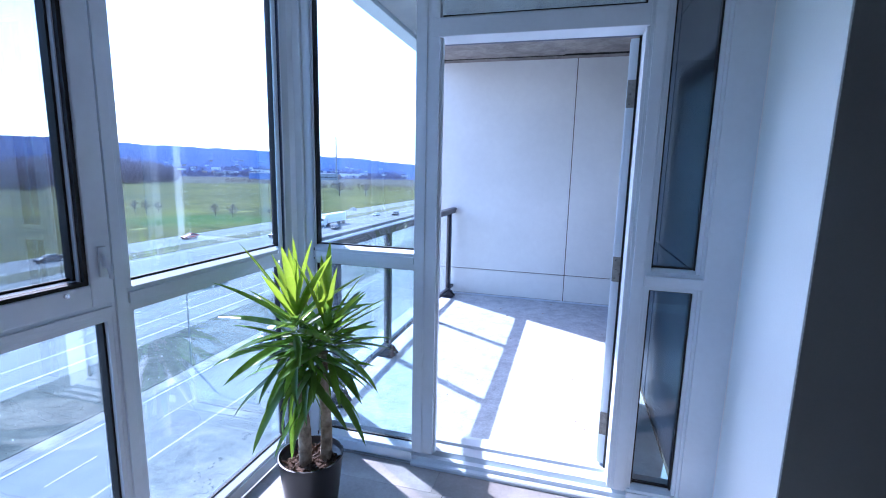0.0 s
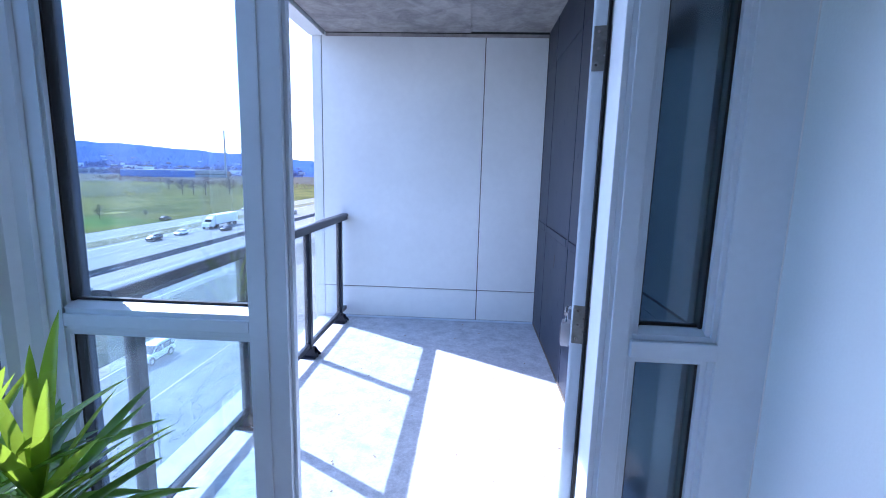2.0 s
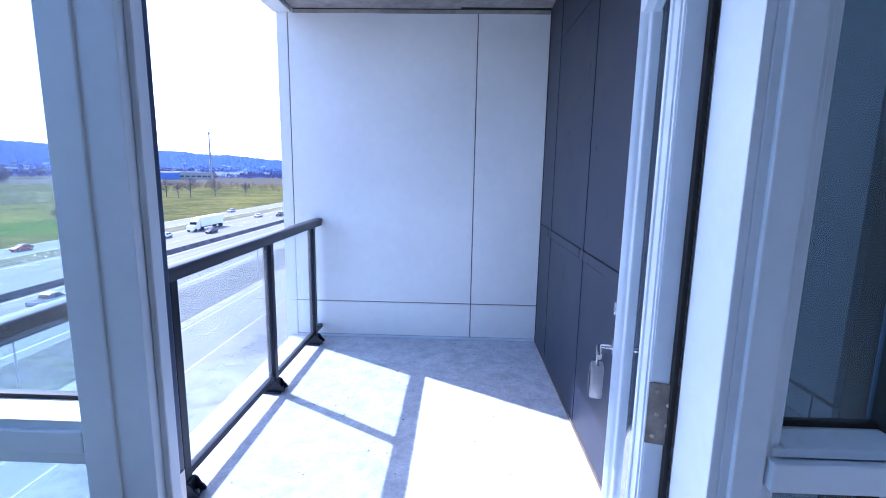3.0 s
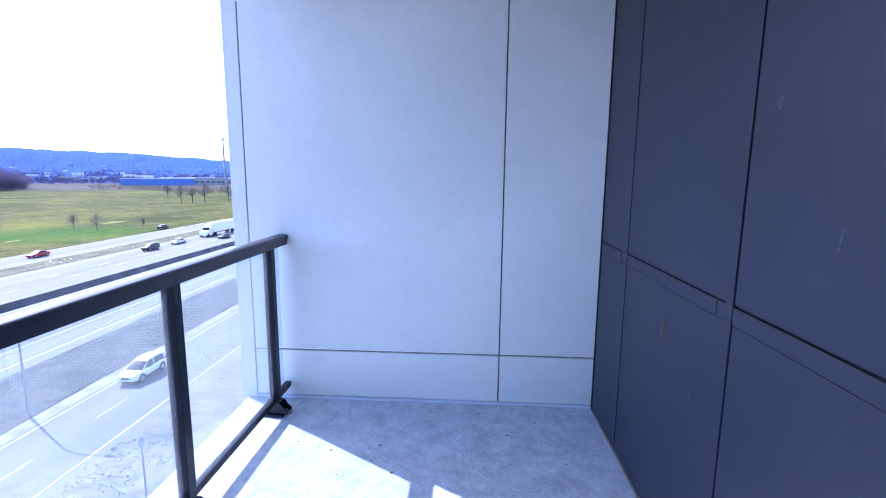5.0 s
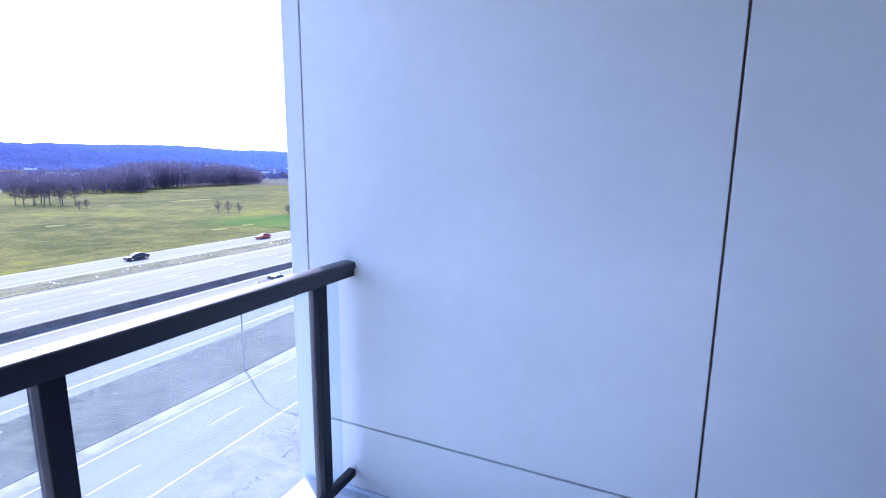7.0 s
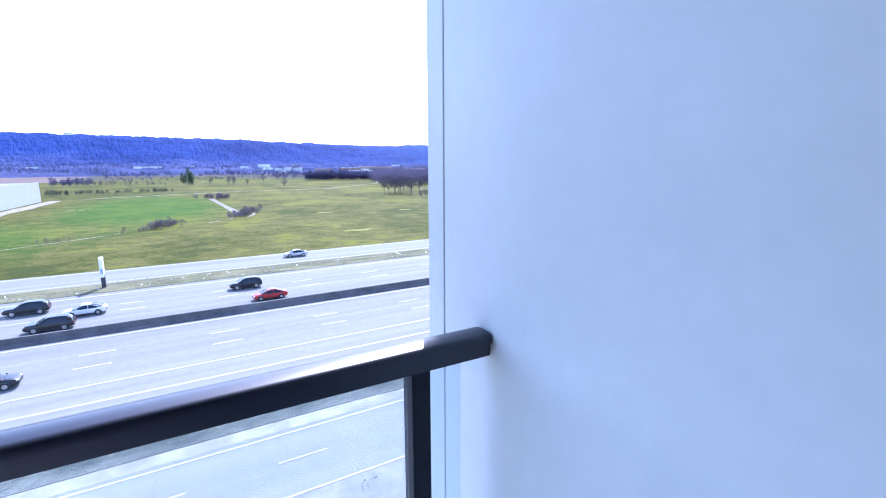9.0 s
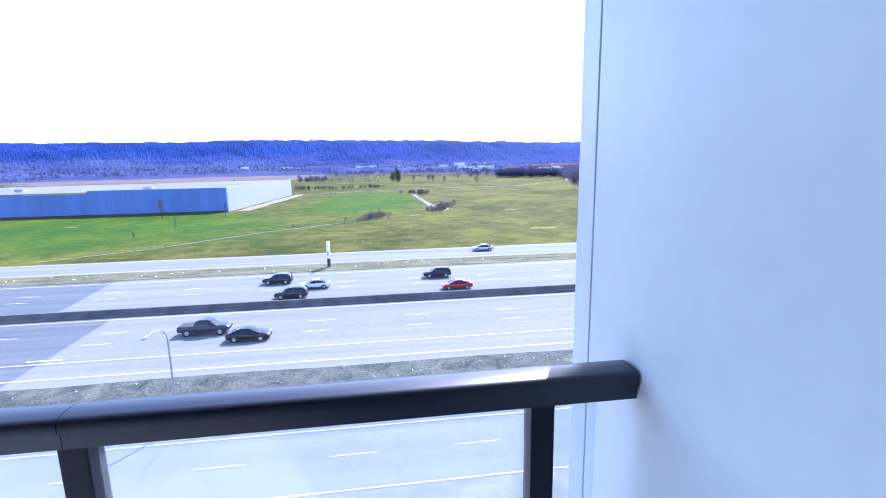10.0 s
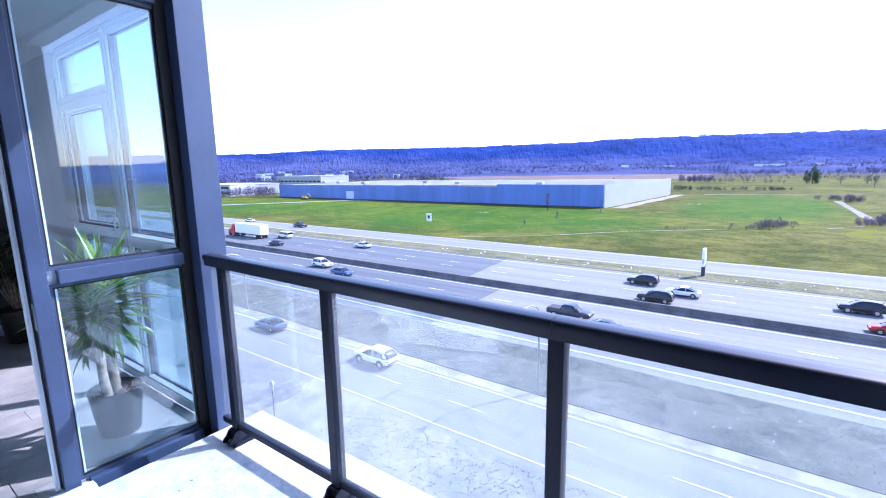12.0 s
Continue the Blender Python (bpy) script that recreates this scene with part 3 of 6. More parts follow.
# railing
rail = thing("railing", "charcoal metal balcony railing with clear glass panels", "railing")
XR = -1.035
cap = [(XR - 0.031, 1.008), (XR - 0.031, 1.040), (XR - 0.038, 1.042), (XR - 0.038, 1.056), (XR - 0.036, 1.062), (XR - 0.031, 1.067)]
cap += [(XR + 0.004 * k, 1.0705 - 0.0028 * (k / 6.5) ** 2) for k in range(-6, 7)]
cap += [(XR + 0.031, 1.067), (XR + 0.036, 1.062), (XR + 0.038, 1.056), (XR + 0.038, 1.042), (XR + 0.031, 1.040), (XR + 0.031, 1.008)]
POSTS = (2.837, 3.681, 4.716, 5.595)
CUTS = (2.70, 4.706, 5.795)
for a, b in zip(CUTS, CUTS[1:]):
    part("top_rail", prism(bmesh.new(), cap, "y", a + 0.0008, b - 0.0008), RAIL_CAP, rail, smooth=True)
for y in POSTS:
    part("post", slab(XR - 0.025, XR + 0.025, y - 0.025, y + 0.025, 0.012, 1.0085, 0.003), RAIL, rail)
    base = bmesh.new()
    box(base, XR - 0.062, XR + 0.062, y - 0.056, y + 0.056, 0.0, 0.014, 0.004)
    box(base, XR - 0.034, XR + 0.034, y - 0.034, y + 0.034, 0.012, 0.085, 0.006)
    for s in (-1, 1):              # rounded cheeks on each side of the anchor bolts
        lug = [(XR + s * u, z) for u, z in ((0.030, 0.012), (0.080, 0.012), (0.082, 0.022), (0.074, 0.036), (0.060, 0.046), (0.052, 0.060), (0.044, 0.074), (0.030, 0.082))]
        for side in (-1, 1):
            lo, hi = sorted((y + side * 0.026, y + side * 0.036))
            prism(base, lug, "y", lo, hi)
    part("post_base", base, RAIL, rail, "black cast post base")
    for sx in (-1, 1):
        part("bolt", tube(bmesh.new(), [(XR + sx * 0.056, y, 0.012), (XR + sx * 0.056, y, 0.032)], 0.010, 6), STEEL, rail, "zinc anchor bolt")
spans = [(2.705, POSTS[0] - 0.025)] + [(a + 0.025, b - 0.025) for a, b in zip(POSTS, POSTS[1:])] + [(POSTS[-1] + 0.025, 5.79)]
for a, b in spans:
    part("bottom_rail", slab(XR - 0.018, XR + 0.018, a, b, 0.085, 0.118, 0.003), RAIL, rail)
    part("glass_panel", slab(XR - 0.003, XR + 0.003, a + 0.004, b - (0.004 if b < 5.7 else 0.07), 0.112, 1.012), GLASS_RAIL, rail, "dusty clear glass panel")

# ---- plants ----
origin.append(ROOM)
LEAF_GREEN = mat("yucca_leaf", (0.10, 0.23, 0.035), 0.27, vary=0.35, scale=9, fine=70, random=0.55, second=(0.04, 0.12, 0.018))
def see_through(m, amount, colour):
    """Lets light through a thin leaf."""
    n, l = m.node_tree.nodes, m.node_tree.links
    t = n.new("ShaderNodeBsdfTranslucent")
    t.inputs["Color"].default_value = (*colour, 1)
    mix = n.new("ShaderNodeMixShader")
    mix.inputs["Fac"].default_value = amount
    l.new(n["Principled BSDF"].outputs["BSDF"], mix.inputs[1])
    l.new(t.outputs["BSDF"], mix.inputs[2])
    l.new(mix.outputs["Shader"], n["Material Output"].inputs["Surface"])


see_through(LEAF_GREEN, 0.35, (0.22, 0.40, 0.04))
LEAF_YOUNG = mat("young_yucca_leaf", (0.20, 0.33, 0.035), 0.27, vary=0.3, scale=9, fine=70, random=0.35, second=(0.10, 0.22, 0.022))
see_through(LEAF_YOUNG, 0.45, (0.36, 0.52, 0.04))
LEAF_OLD = mat("old_yucca_leaf", (0.075, 0.175, 0.032), 0.30, vary=0.35, scale=9, fine=70, random=0.55, second=(0.035, 0.09, 0.018))
see_through(LEAF_OLD, 0.25, (0.16, 0.30, 0.03))
LEAF_DARK = mat("dark_glossy_leaf", (0.030, 0.060, 0.022), 0.35, vary=0.25, scale=9, random=0.3)
BARK = mat("yucca_bark", (0.42, 0.34, 0.25), 0.9, vary=0.4, scale=22, fine=90, bump=0.7, second=(0.20, 0.15, 0.105))
SOIL = mat("bark_mulch", (0.085, 0.05, 0.033), 0.95, vary=0.5, scale=30, fine=120, bump=0.8)
POT_BLACK = mat("black_plastic_pot", (0.022, 0.023, 0.025), 0.38, vary=0.1, scale=8)


def leaf_mesh(name, length, width, droop, material):
    """A sword leaf along +x, folded along its middle and bending down."""
    bm = bmesh.new()
    rows, n = [], 9
    for i in range(n + 1):
        s = i / n
        w = width * (0.45 + 0.55 * min(1, s * 3.2)) * max(0.0, 1 - s ** 3.2) ** 0.9 / 2
        bend = droop * s * s
        x, z = length * (s - 0.22 * bend * s), -length * 0.42 * bend * s
        if i == n:
            rows.append([bm.verts.new((x, 0, z))])
        else:
            rows.append([bm.verts.new((x, -w, z + w * 0.5)), bm.verts.new((x, 0, z)), bm.verts.new((x, w, z + w * 0.5))])
    for a, b in zip(rows, rows[1:]):
        for k in range(2):
            if len(b) == 1:
                bm.faces.new((a[k], a[k + 1], b[0]))
            else:
                bm.faces.new((a[k], a[k + 1], b[k + 1], b[k]))
    me = mesh(name, bm, material)
    me.polygons.foreach_set("use_smooth", [True] * len(me.polygons))
    return me


def rosette(owner, meshes, centre, count, rng, tilt0, tilt1, core):
    """Sword leaves springing from a short core, young ones upright and old ones hanging."""
    for i in range(count):
        s = i / (count - 1)
        tilt = tilt0 + (tilt1 - tilt0) * s ** 0.85 + rng.uniform(-16, 16)
        ob = new("leaf", meshes[min(len(meshes) - 1, int(s * len(meshes)))])
        ob.parent = owner
        size = rng.uniform(0.62, 1.04) * (0.8 if s < 0.12 else 1)
        at = Vector(centre) + Vector((0, 0, core * (0.5 - s)))
        ob.matrix_basis = Matrix.Translation(at) @ pose(0, 0, 0, 0, -tilt, i * 137.5 + rng.uniform(-14, 14)) @ pose(0.012, 0, 0, rng.uniform(-25, 25)) @ Matrix.Scale(size, 4)


rng = random.Random(4)
yucca = thing("yucca_plant", "green yucca with two bare trunks in a black floor pot", "plant", (-0.745, 1.97, FLOOR))
potbm = bmesh.new()
prof = [(0.0, 0.0), (0.104, 0.0), (0.110, 0.006), (0.140, 0.262), (0.1425, 0.268), (0.1435, 0.285), (0.138, 0.287), (0.133, 0.262), (0.09, 0.23)]
rings = [[potbm.verts.new((r * math.cos(k * math.pi / 18), r * math.sin(k * math.pi / 18), z)) for k in range(36)] for r, z in prof[1:]]
for a, b in zip(rings, rings[1:]):
    for k in range(36):
        potbm.faces.new((a[k], a[(k + 1) % 36], b[(k + 1) % 36], b[k]))
potbm.faces.new(rings[0][::-1])
part("pot", potbm, POT_BLACK, yucca, "black tapered plastic pot", True)
soilbm = bmesh.new()
grid = {}
for i in range(15):
    for j in range(15):
        x, y = (i - 7) / 7 * 0.136, (j - 7) / 7 * 0.136
        r = math.hypot(x, y)
        k = max(abs(x), abs(y)) / r if r else 1
        x, y = x * k, y * k
        grid[i, j] = soilbm.verts.new((x, y, 0.250 + 0.018 * noise.noise(Vector((x * 40, y * 40, 1))) - 0.4 * (x * x + y * y)))
for i in range(14):
    for j in range(14):
        soilbm.faces.new((grid[i, j], grid[i + 1, j], grid[i + 1, j + 1], grid[i, j + 1]))
part("soil", soilbm, SOIL, yucca, "dark bark mulch")
chips = bmesh.new()
for i in range(70):
    a, r = rng.uniform(0, 6.28), 0.122 * math.sqrt(rng.random())
    c = bmesh.ops.create_cube(chips, size=1.0)["verts"]
    m = pose(r * math.cos(a), r * math.sin(a), 0.256, rng.uniform(-40, 40), rng.uniform(-40, 40), rng.uniform(0, 360)) @ Matrix.Diagonal((0.030 * rng.uniform(0.5, 1.2), 0.011, 0.006, 1))
    for v in c:
        v.co = m @ v.co
part("mulch_chips", chips, SOIL, yucca, "loose bark chips")["kind"] = "stuff"


def trunk(path, r0, r1):
    bm = bmesh.new()
    pts, rad = [], []
    for i in range(25):
        s = i / 24
        p = Vector(path[0]).lerp(Vector(path[1]), s) + Vector((0.008 * math.sin(5 * s), 0.006 * math.cos(4 * s), 0))
        pts.append(p)
        rad.append((r0 + (r1 - r0) * s) * (1 + 0.06 * (i % 2) + 0.05 * math.sin(9 * s)))
    return tube(bm, pts, rad, 14)


part("trunk", trunk([(-0.012, -0.035, 0.24), (-0.035, -0.03, 0.82)], 0.027, 0.024), BARK, yucca, "ringed grey-brown trunk", True)
part("trunk", trunk([(0.050, 0.030, 0.24), (0.062, 0.03, 0.76)], 0.025, 0.021), BARK, yucca, "ringed grey-brown trunk", True)
YL = [leaf_mesh("yucca_leaf_mesh", l, w, d, m) for (l, w, d), m in zip(((0.39, 0.045, 0.03), (0.40, 0.046, 0.08), (0.385, 0.045, 0.14), (0.385, 0.043, 0.22), (0.375, 0.040, 0.32), (0.34, 0.038, 0.48)), (LEAF_YOUNG, LEAF_YOUNG, LEAF_GREEN, LEAF_OLD, LEAF_GREEN, LEAF_OLD))]
rosette(yucca, YL, (-0.035, -0.03, 0.87), 54, rng, 82, -30, 0.17)
rosette(yucca, YL[1:], (0.075, 0.03, 0.80), 42, rng, 76, -30, 0.15)
rosette(yucca, YL[2:], (0.02, -0.02, 0.76), 24, rng, 40, -30, 0.12)
rosette(yucca, YL[2:5], (-0.04, -0.05, 0.72), 13, rng, -14, -62, 0.12)
rosette(yucca, YL[2:5], (0.065, 0.02, 0.68), 9, rng, -10, -58, 0.10)

bush = thing("house_plant", "dark leafy potted plant standing against the room wall", "plant", (-0.84, -0.66, FLOOR))
potbm = bmesh.new()
tube(potbm, [(0, 0, 0), (0, 0, 0.02), (0, 0, 0.30), (0, 0, 0.32)], [0.12, 0.125, 0.16, 0.16], 24)
part("pot", potbm, POT_BLACK, bush, "dark round plant pot", True)
tips = []
for i in range(16):
    a = i * 2.4
    tip = (0.22 * math.cos(a) * rng.uniform(0.5, 1), 0.22 * math.sin(a) * rng.uniform(0.5, 1), rng.uniform(0.62, 1.12))
    part("stem", tube(bmesh.new(), [(0.03 * math.cos(a), 0.03 * math.sin(a), 0.31), (tip[0] * 0.5, tip[1] * 0.5, tip[2] * 0.65), tip], [0.006, 0.005, 0.003], 5), BARK, bush)
    tips.append(tip)
BL = leaf_mesh("bush_leaf_mesh", 0.15, 0.075, 0.6, LEAF_DARK)
for tip in tips:
    for k in range(8):
        ob = new("leaf", BL)
        ob.parent = bush
        s = rng.uniform(0.55, 1.05)
        ob.matrix_basis = Matrix.Translation(Vector((tip[0] * s, tip[1] * s, 0.35 + (tip[2] - 0.35) * s))) @ pose(0, 0, 0, 0, rng.uniform(-60, 40), rng.uniform(0, 360)) @ Matrix.Scale(rng.uniform(0.7, 1.1), 4)

bb = bmesh.new()
box(bb, -1.10, 4.2, -1.0, -0.986, FLOOR, FLOOR + 0.11, 0.003)
solid("baseboard", bb, WHITE_FRAME, "white painted baseboard", "baseboard")

# lock box on the outer handle
lb_at = leaf_at @ Vector((-0.055, LW - 0.085, 0.735))
lockbox = thing("lock_box", "grey metal key lock box hanging from the door handle", "lock box", tuple(lb_at), -TURNED)
part("body", slab(-0.022, 0.022, -0.035, 0.035, -0.065, 0.055, 0.010), mat("grey_cast_lock_box", (0.40, 0.40, 0.42), 0.4, metal=0.6, vary=0.1), lockbox, smooth=True)
part("face", slab(-0.027, -0.0215, -0.026, 0.026, -0.045, 0.035, 0.002), mat("lock_box_face", (0.12, 0.12, 0.13), 0.5), lockbox, "dark dial face")
sh = bmesh.new()
tube(sh, [(0, -0.02, 0.05), (0, -0.02, 0.095), (0, -0.01, 0.112), (0, 0.01, 0.112), (0, 0.02, 0.095), (0, 0.02, 0.05)], 0.005, 8)
part("shackle", sh, CHROME, lockbox, "steel shackle", True)

# ---- the land ----
origin.append(OUTSIDE)


def swung(x, y):
    """A field place turned a touch, depending on its bearing, to fit the camera's view."""
    a = math.degrees(math.atan2(y, -x))
    k = min(1, max(0, (36 - a) / 8))
    a, d = radians(a - 0.95 * k), math.hypot(x, y)
    return -d * math.cos(a), d * math.sin(a)


def field(name, colours, fresh, lawns):
    """Meadow: soft drifts of colour drawn out along the road, patches and a fine grain."""
    m = bpy.data.materials.new(name)
    m.use_nodes = True
    n, l = m.node_tree.nodes, m.node_tree.links
    b = n["Principled BSDF"]
    b.inputs["Roughness"].default_value, b.inputs["Specular IOR Level"].default_value = 0.95, 0.05
    geo = n.new("ShaderNodeNewGeometry")
    total = None
    for scale, stretch, weight in ((0.014, (1, 0.8, 1), 0.24), (0.05, (0.8, 1, 1), 0.28), (0.24, (1, 0.8, 1), 0.26), (1.1, (1, 1, 1), 0.22)):
        st = n.new("ShaderNodeVectorMath")
        st.operation = "MULTIPLY"
        st.inputs[1].default_value = stretch
        l.new(geo.outputs["Position"], st.inputs[0])
        t = n.new("ShaderNodeTexNoise")
        t.inputs["Scale"].default_value, t.inputs["Detail"].default_value = scale, 5.0
        l.new(st.outputs["Vector"], t.inputs["Vector"])
        w = n.new("ShaderNodeMath")
        w.operation = "MULTIPLY_ADD"
        w.inputs[1].default_value, w.inputs[2].default_value = weight, 0.0
        l.new(t.outputs["Fac"], w.inputs[0])
        if total:
            l.new(total, w.inputs[2])
        total = w.outputs["Value"]
    ramp = n.new("ShaderNodeValToRGB")
    e = ramp.color_ramp.elements
    e[0].position, e[0].color = 0.44, (*colours[0], 1)
    e[1].position, e[1].color = 0.570, (*colours[3], 1)
    for p, c in ((0.478, colours[1]), (0.525, colours[2])):
        k = e.new(p)
        k.color = (*c, 1)
    l.new(total, ramp.inputs["Fac"])
    lush = n.new("ShaderNodeValToRGB")
    f = lush.color_ramp.elements
    f[0].position, f[0].color = 0.43, (*fresh[0], 1)
    f[1].position, f[1].color = 0.57, (*fresh[1], 1)
    l.new(total, lush.inputs["Fac"])
    near = None
    for cx, cy, rx, ry in lawns:
        sub, mul, size = (n.new("ShaderNodeVectorMath") for _ in range(3))
        sub.operation, mul.operation, size.operation = "SUBTRACT", "MULTIPLY", "LENGTH"
        sub.inputs[1].default_value, mul.inputs[1].default_value = (cx, cy, 0), (1 / rx, 1 / ry, 0)
        l.new(geo.outputs["Position"], sub.inputs[0])
        l.new(sub.outputs["Vector"], mul.inputs[0])
        l.new(mul.outputs["Vector"], size.inputs[0])
        if near:
            lo = n.new("ShaderNodeMath")
            lo.operation = "MINIMUM"
            l.new(near, lo.inputs[0])
            l.new(size.outputs["Value"], lo.inputs[1])
            near = lo.outputs["Value"]
        else:
            near = size.outputs["Value"]
    edge = n.new("ShaderNodeMath")
    edge.operation = "MULTIPLY_ADD"
    edge.inputs[1].default_value = 2.2
    l.new(total, edge.inputs[0])
    l.new(near, edge.inputs[2])
    fade = n.new("ShaderNodeMapRange")
    fade.inputs["From Min"].default_value, fade.inputs["From Max"].default_value = 1.75, 2.35
    fade.inputs["To Min"].default_value, fade.inputs["To Max"].default_value = 1.0, 0.0
    l.new(edge.outputs["Value"], fade.inputs["Value"])
    mix = n.new("ShaderNodeMix")
    mix.data_type = "RGBA"
    l.new(fade.outputs["Result"], mix.inputs["Factor"])
    l.new(ramp.outputs["Color"], mix.inputs[6])
    l.new(lush.outputs["Color"], mix.inputs[7])
    l.new(mix.outputs[2], b.inputs["Base Color"])
    return m


def slope_woods(name, dark, light, foot_dark, foot_light, north_haze):
    """Leafless woods seen from far off, distance haze put into the colours: fine crown texture, greyer towards the foot
    of the slope.
    """
    m = bpy.data.materials.new(name)
    m.use_nodes = True
    n, l = m.node_tree.nodes, m.node_tree.links
    b = n["Principled BSDF"]
    b.inputs["Roughness"].default_value, b.inputs["Specular IOR Level"].default_value = 0.95, 0.05
    geo = n.new("ShaderNodeNewGeometry")
    def texture(scale, stretch, detail, harsh):
        st = n.new("ShaderNodeVectorMath")
        st.operation = "MULTIPLY"
        st.inputs[1].default_value = stretch
        l.new(geo.outputs["Position"], st.inputs[0])
        t = n.new("ShaderNodeTexNoise")
        t.inputs["Scale"].default_value, t.inputs["Detail"].default_value, t.inputs["Roughness"].default_value = scale, detail, harsh
        l.new(st.outputs["Vector"], t.inputs["Vector"])
        return t.outputs["Fac"]
    crown = texture(0.045, (1, 1, 0.8), 9.0, 0.78)
    stand = texture(0.0045, (1, 1, 2.0), 6.0, 0.6)
    both = n.new("ShaderNodeMath")
    both.operation = "MULTIPLY_ADD"
    both.inputs[1].default_value = 0.65
    half = n.new("ShaderNodeMath")
    half.operation = "MULTIPLY"
    half.inputs[1].default_value = 0.35
    l.new(stand, half.inputs[0])
    l.new(crown, both.inputs[0])
    l.new(half.outputs["Value"], both.inputs[2])
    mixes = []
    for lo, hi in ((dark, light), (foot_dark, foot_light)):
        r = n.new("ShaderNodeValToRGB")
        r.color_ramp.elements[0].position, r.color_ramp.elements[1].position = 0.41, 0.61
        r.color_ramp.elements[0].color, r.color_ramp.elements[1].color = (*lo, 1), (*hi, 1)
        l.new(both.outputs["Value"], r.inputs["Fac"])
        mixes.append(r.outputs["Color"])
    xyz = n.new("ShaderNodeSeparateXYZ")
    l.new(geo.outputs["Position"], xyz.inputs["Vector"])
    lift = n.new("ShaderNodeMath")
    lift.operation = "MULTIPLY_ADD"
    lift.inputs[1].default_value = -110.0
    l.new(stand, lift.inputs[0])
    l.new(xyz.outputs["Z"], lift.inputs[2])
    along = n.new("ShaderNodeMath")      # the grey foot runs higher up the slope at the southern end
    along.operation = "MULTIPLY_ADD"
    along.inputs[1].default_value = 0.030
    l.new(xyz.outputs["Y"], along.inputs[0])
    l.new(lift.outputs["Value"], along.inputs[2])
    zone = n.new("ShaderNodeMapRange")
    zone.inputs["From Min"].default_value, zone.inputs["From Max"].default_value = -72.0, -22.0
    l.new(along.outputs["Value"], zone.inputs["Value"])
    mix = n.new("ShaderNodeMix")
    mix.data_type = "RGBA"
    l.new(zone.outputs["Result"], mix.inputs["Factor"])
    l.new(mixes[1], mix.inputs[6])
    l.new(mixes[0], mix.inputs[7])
    # the northern end is mixed paler: thicker haze put into the colour
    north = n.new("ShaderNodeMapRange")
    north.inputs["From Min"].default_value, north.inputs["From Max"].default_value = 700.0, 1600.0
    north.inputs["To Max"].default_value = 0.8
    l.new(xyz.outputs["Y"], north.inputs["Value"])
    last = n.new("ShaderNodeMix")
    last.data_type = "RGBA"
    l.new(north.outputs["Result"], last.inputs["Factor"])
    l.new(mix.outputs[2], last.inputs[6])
    last.inputs[7].default_value = (*north_haze, 1)
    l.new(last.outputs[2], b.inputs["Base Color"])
    return m


GRASS = field("spring_grass", ((0.040, 0.050, 0.009), (0.068, 0.075, 0.010), (0.094, 0.090, 0.026), (0.124, 0.130, 0.014)), ((0.028, 0.080, 0.008), (0.080, 0.120, 0.010)),
              ((-165, -105, 52, 85), (-165, -235, 52, 85), (-258, -4, 85, 31), (-130, 140, 25, 20)))
VERGE = mat("rough_dry_verge", (0.138, 0.144, 0.118), 0.95, spec=0.08, vary=1.1, scale=0.42, fine=4.0, second=(0.038, 0.050, 0.046), bump=0.6, detail=9.0, harsh=0.72, warp=0.8)
DRY = mat("pale_dry_ground", (0.27, 0.26, 0.225), 0.95, spec=0.08, vary=0.5, scale=0.35, fine=2.2, second=(0.150, 0.158, 0.150), warp=0.6, detail=10.0, harsh=0.76)
ASPHALT = mat("worn_pale_asphalt", (0.222, 0.226, 0.213), 0.85, spec=0.08, vary=0.16, scale=0.55, fine=1.2, second=(0.172, 0.180, 0.178), detail=5.0, harsh=0.6, stretch=(1, 0.035, 1))
ASPHALT_NEW = mat("darker_asphalt", (0.138, 0.150, 0.156), 0.85, spec=0.08, vary=0.14, scale=0.55, fine=1.2, second=(0.098, 0.112, 0.124), stretch=(1, 0.035, 1))
VERGE_FAR = mat("olive_roadside_grass", (0.195, 0.185, 0.105), 0.95, spec=0.05, vary=0.7, scale=0.35, fine=2.0, second=(0.075, 0.085, 0.045), detail=9.0, harsh=0.7, stretch=(1, 0.35, 1))
GRAVEL = mat("gravel_shoulder", (0.28, 0.27, 0.25), 0.95, spec=0.08, vary=0.3, scale=0.6, fine=6)
PAINT_WHITE = mat("road_paint_white", (0.56, 0.56, 0.55), 0.7, vary=0.15, scale=1.5, fine=9)
PAINT_YELLOW = mat("road_paint_yellow", (0.50, 0.42, 0.29), 0.7, vary=0.2, scale=1.5, fine=9)
BARRIER = mat("road_barrier_concrete", (0.115, 0.11, 0.11), 0.9, vary=0.3, scale=0.4, fine=3)
CRACK = mat("tar_crack_seal", (0.11, 0.11, 0.115), 0.7, vary=0.1)
# blue distance haze is put into the colours of these woods and the hill
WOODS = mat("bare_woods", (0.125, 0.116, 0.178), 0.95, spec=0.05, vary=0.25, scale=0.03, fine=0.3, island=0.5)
WOODS_HAZED = mat("hazed_bare_woods", (0.075, 0.078, 0.150), 0.95, spec=0.05, vary=0.25, scale=0.012, fine=0.1, island=0.45, second=(0.040, 0.046, 0.098))
HILL = slope_woods("hazed_wooded_escarpment", (0.003, 0.018, 0.100), (0.018, 0.048, 0.200), (0.024, 0.034, 0.092), (0.072, 0.084, 0.185), (0.045, 0.105, 0.245))
see_through(WOODS, 0.5, (0.095, 0.09, 0.14))
see_through(WOODS_HAZED, 0.35, (0.07, 0.072, 0.13))

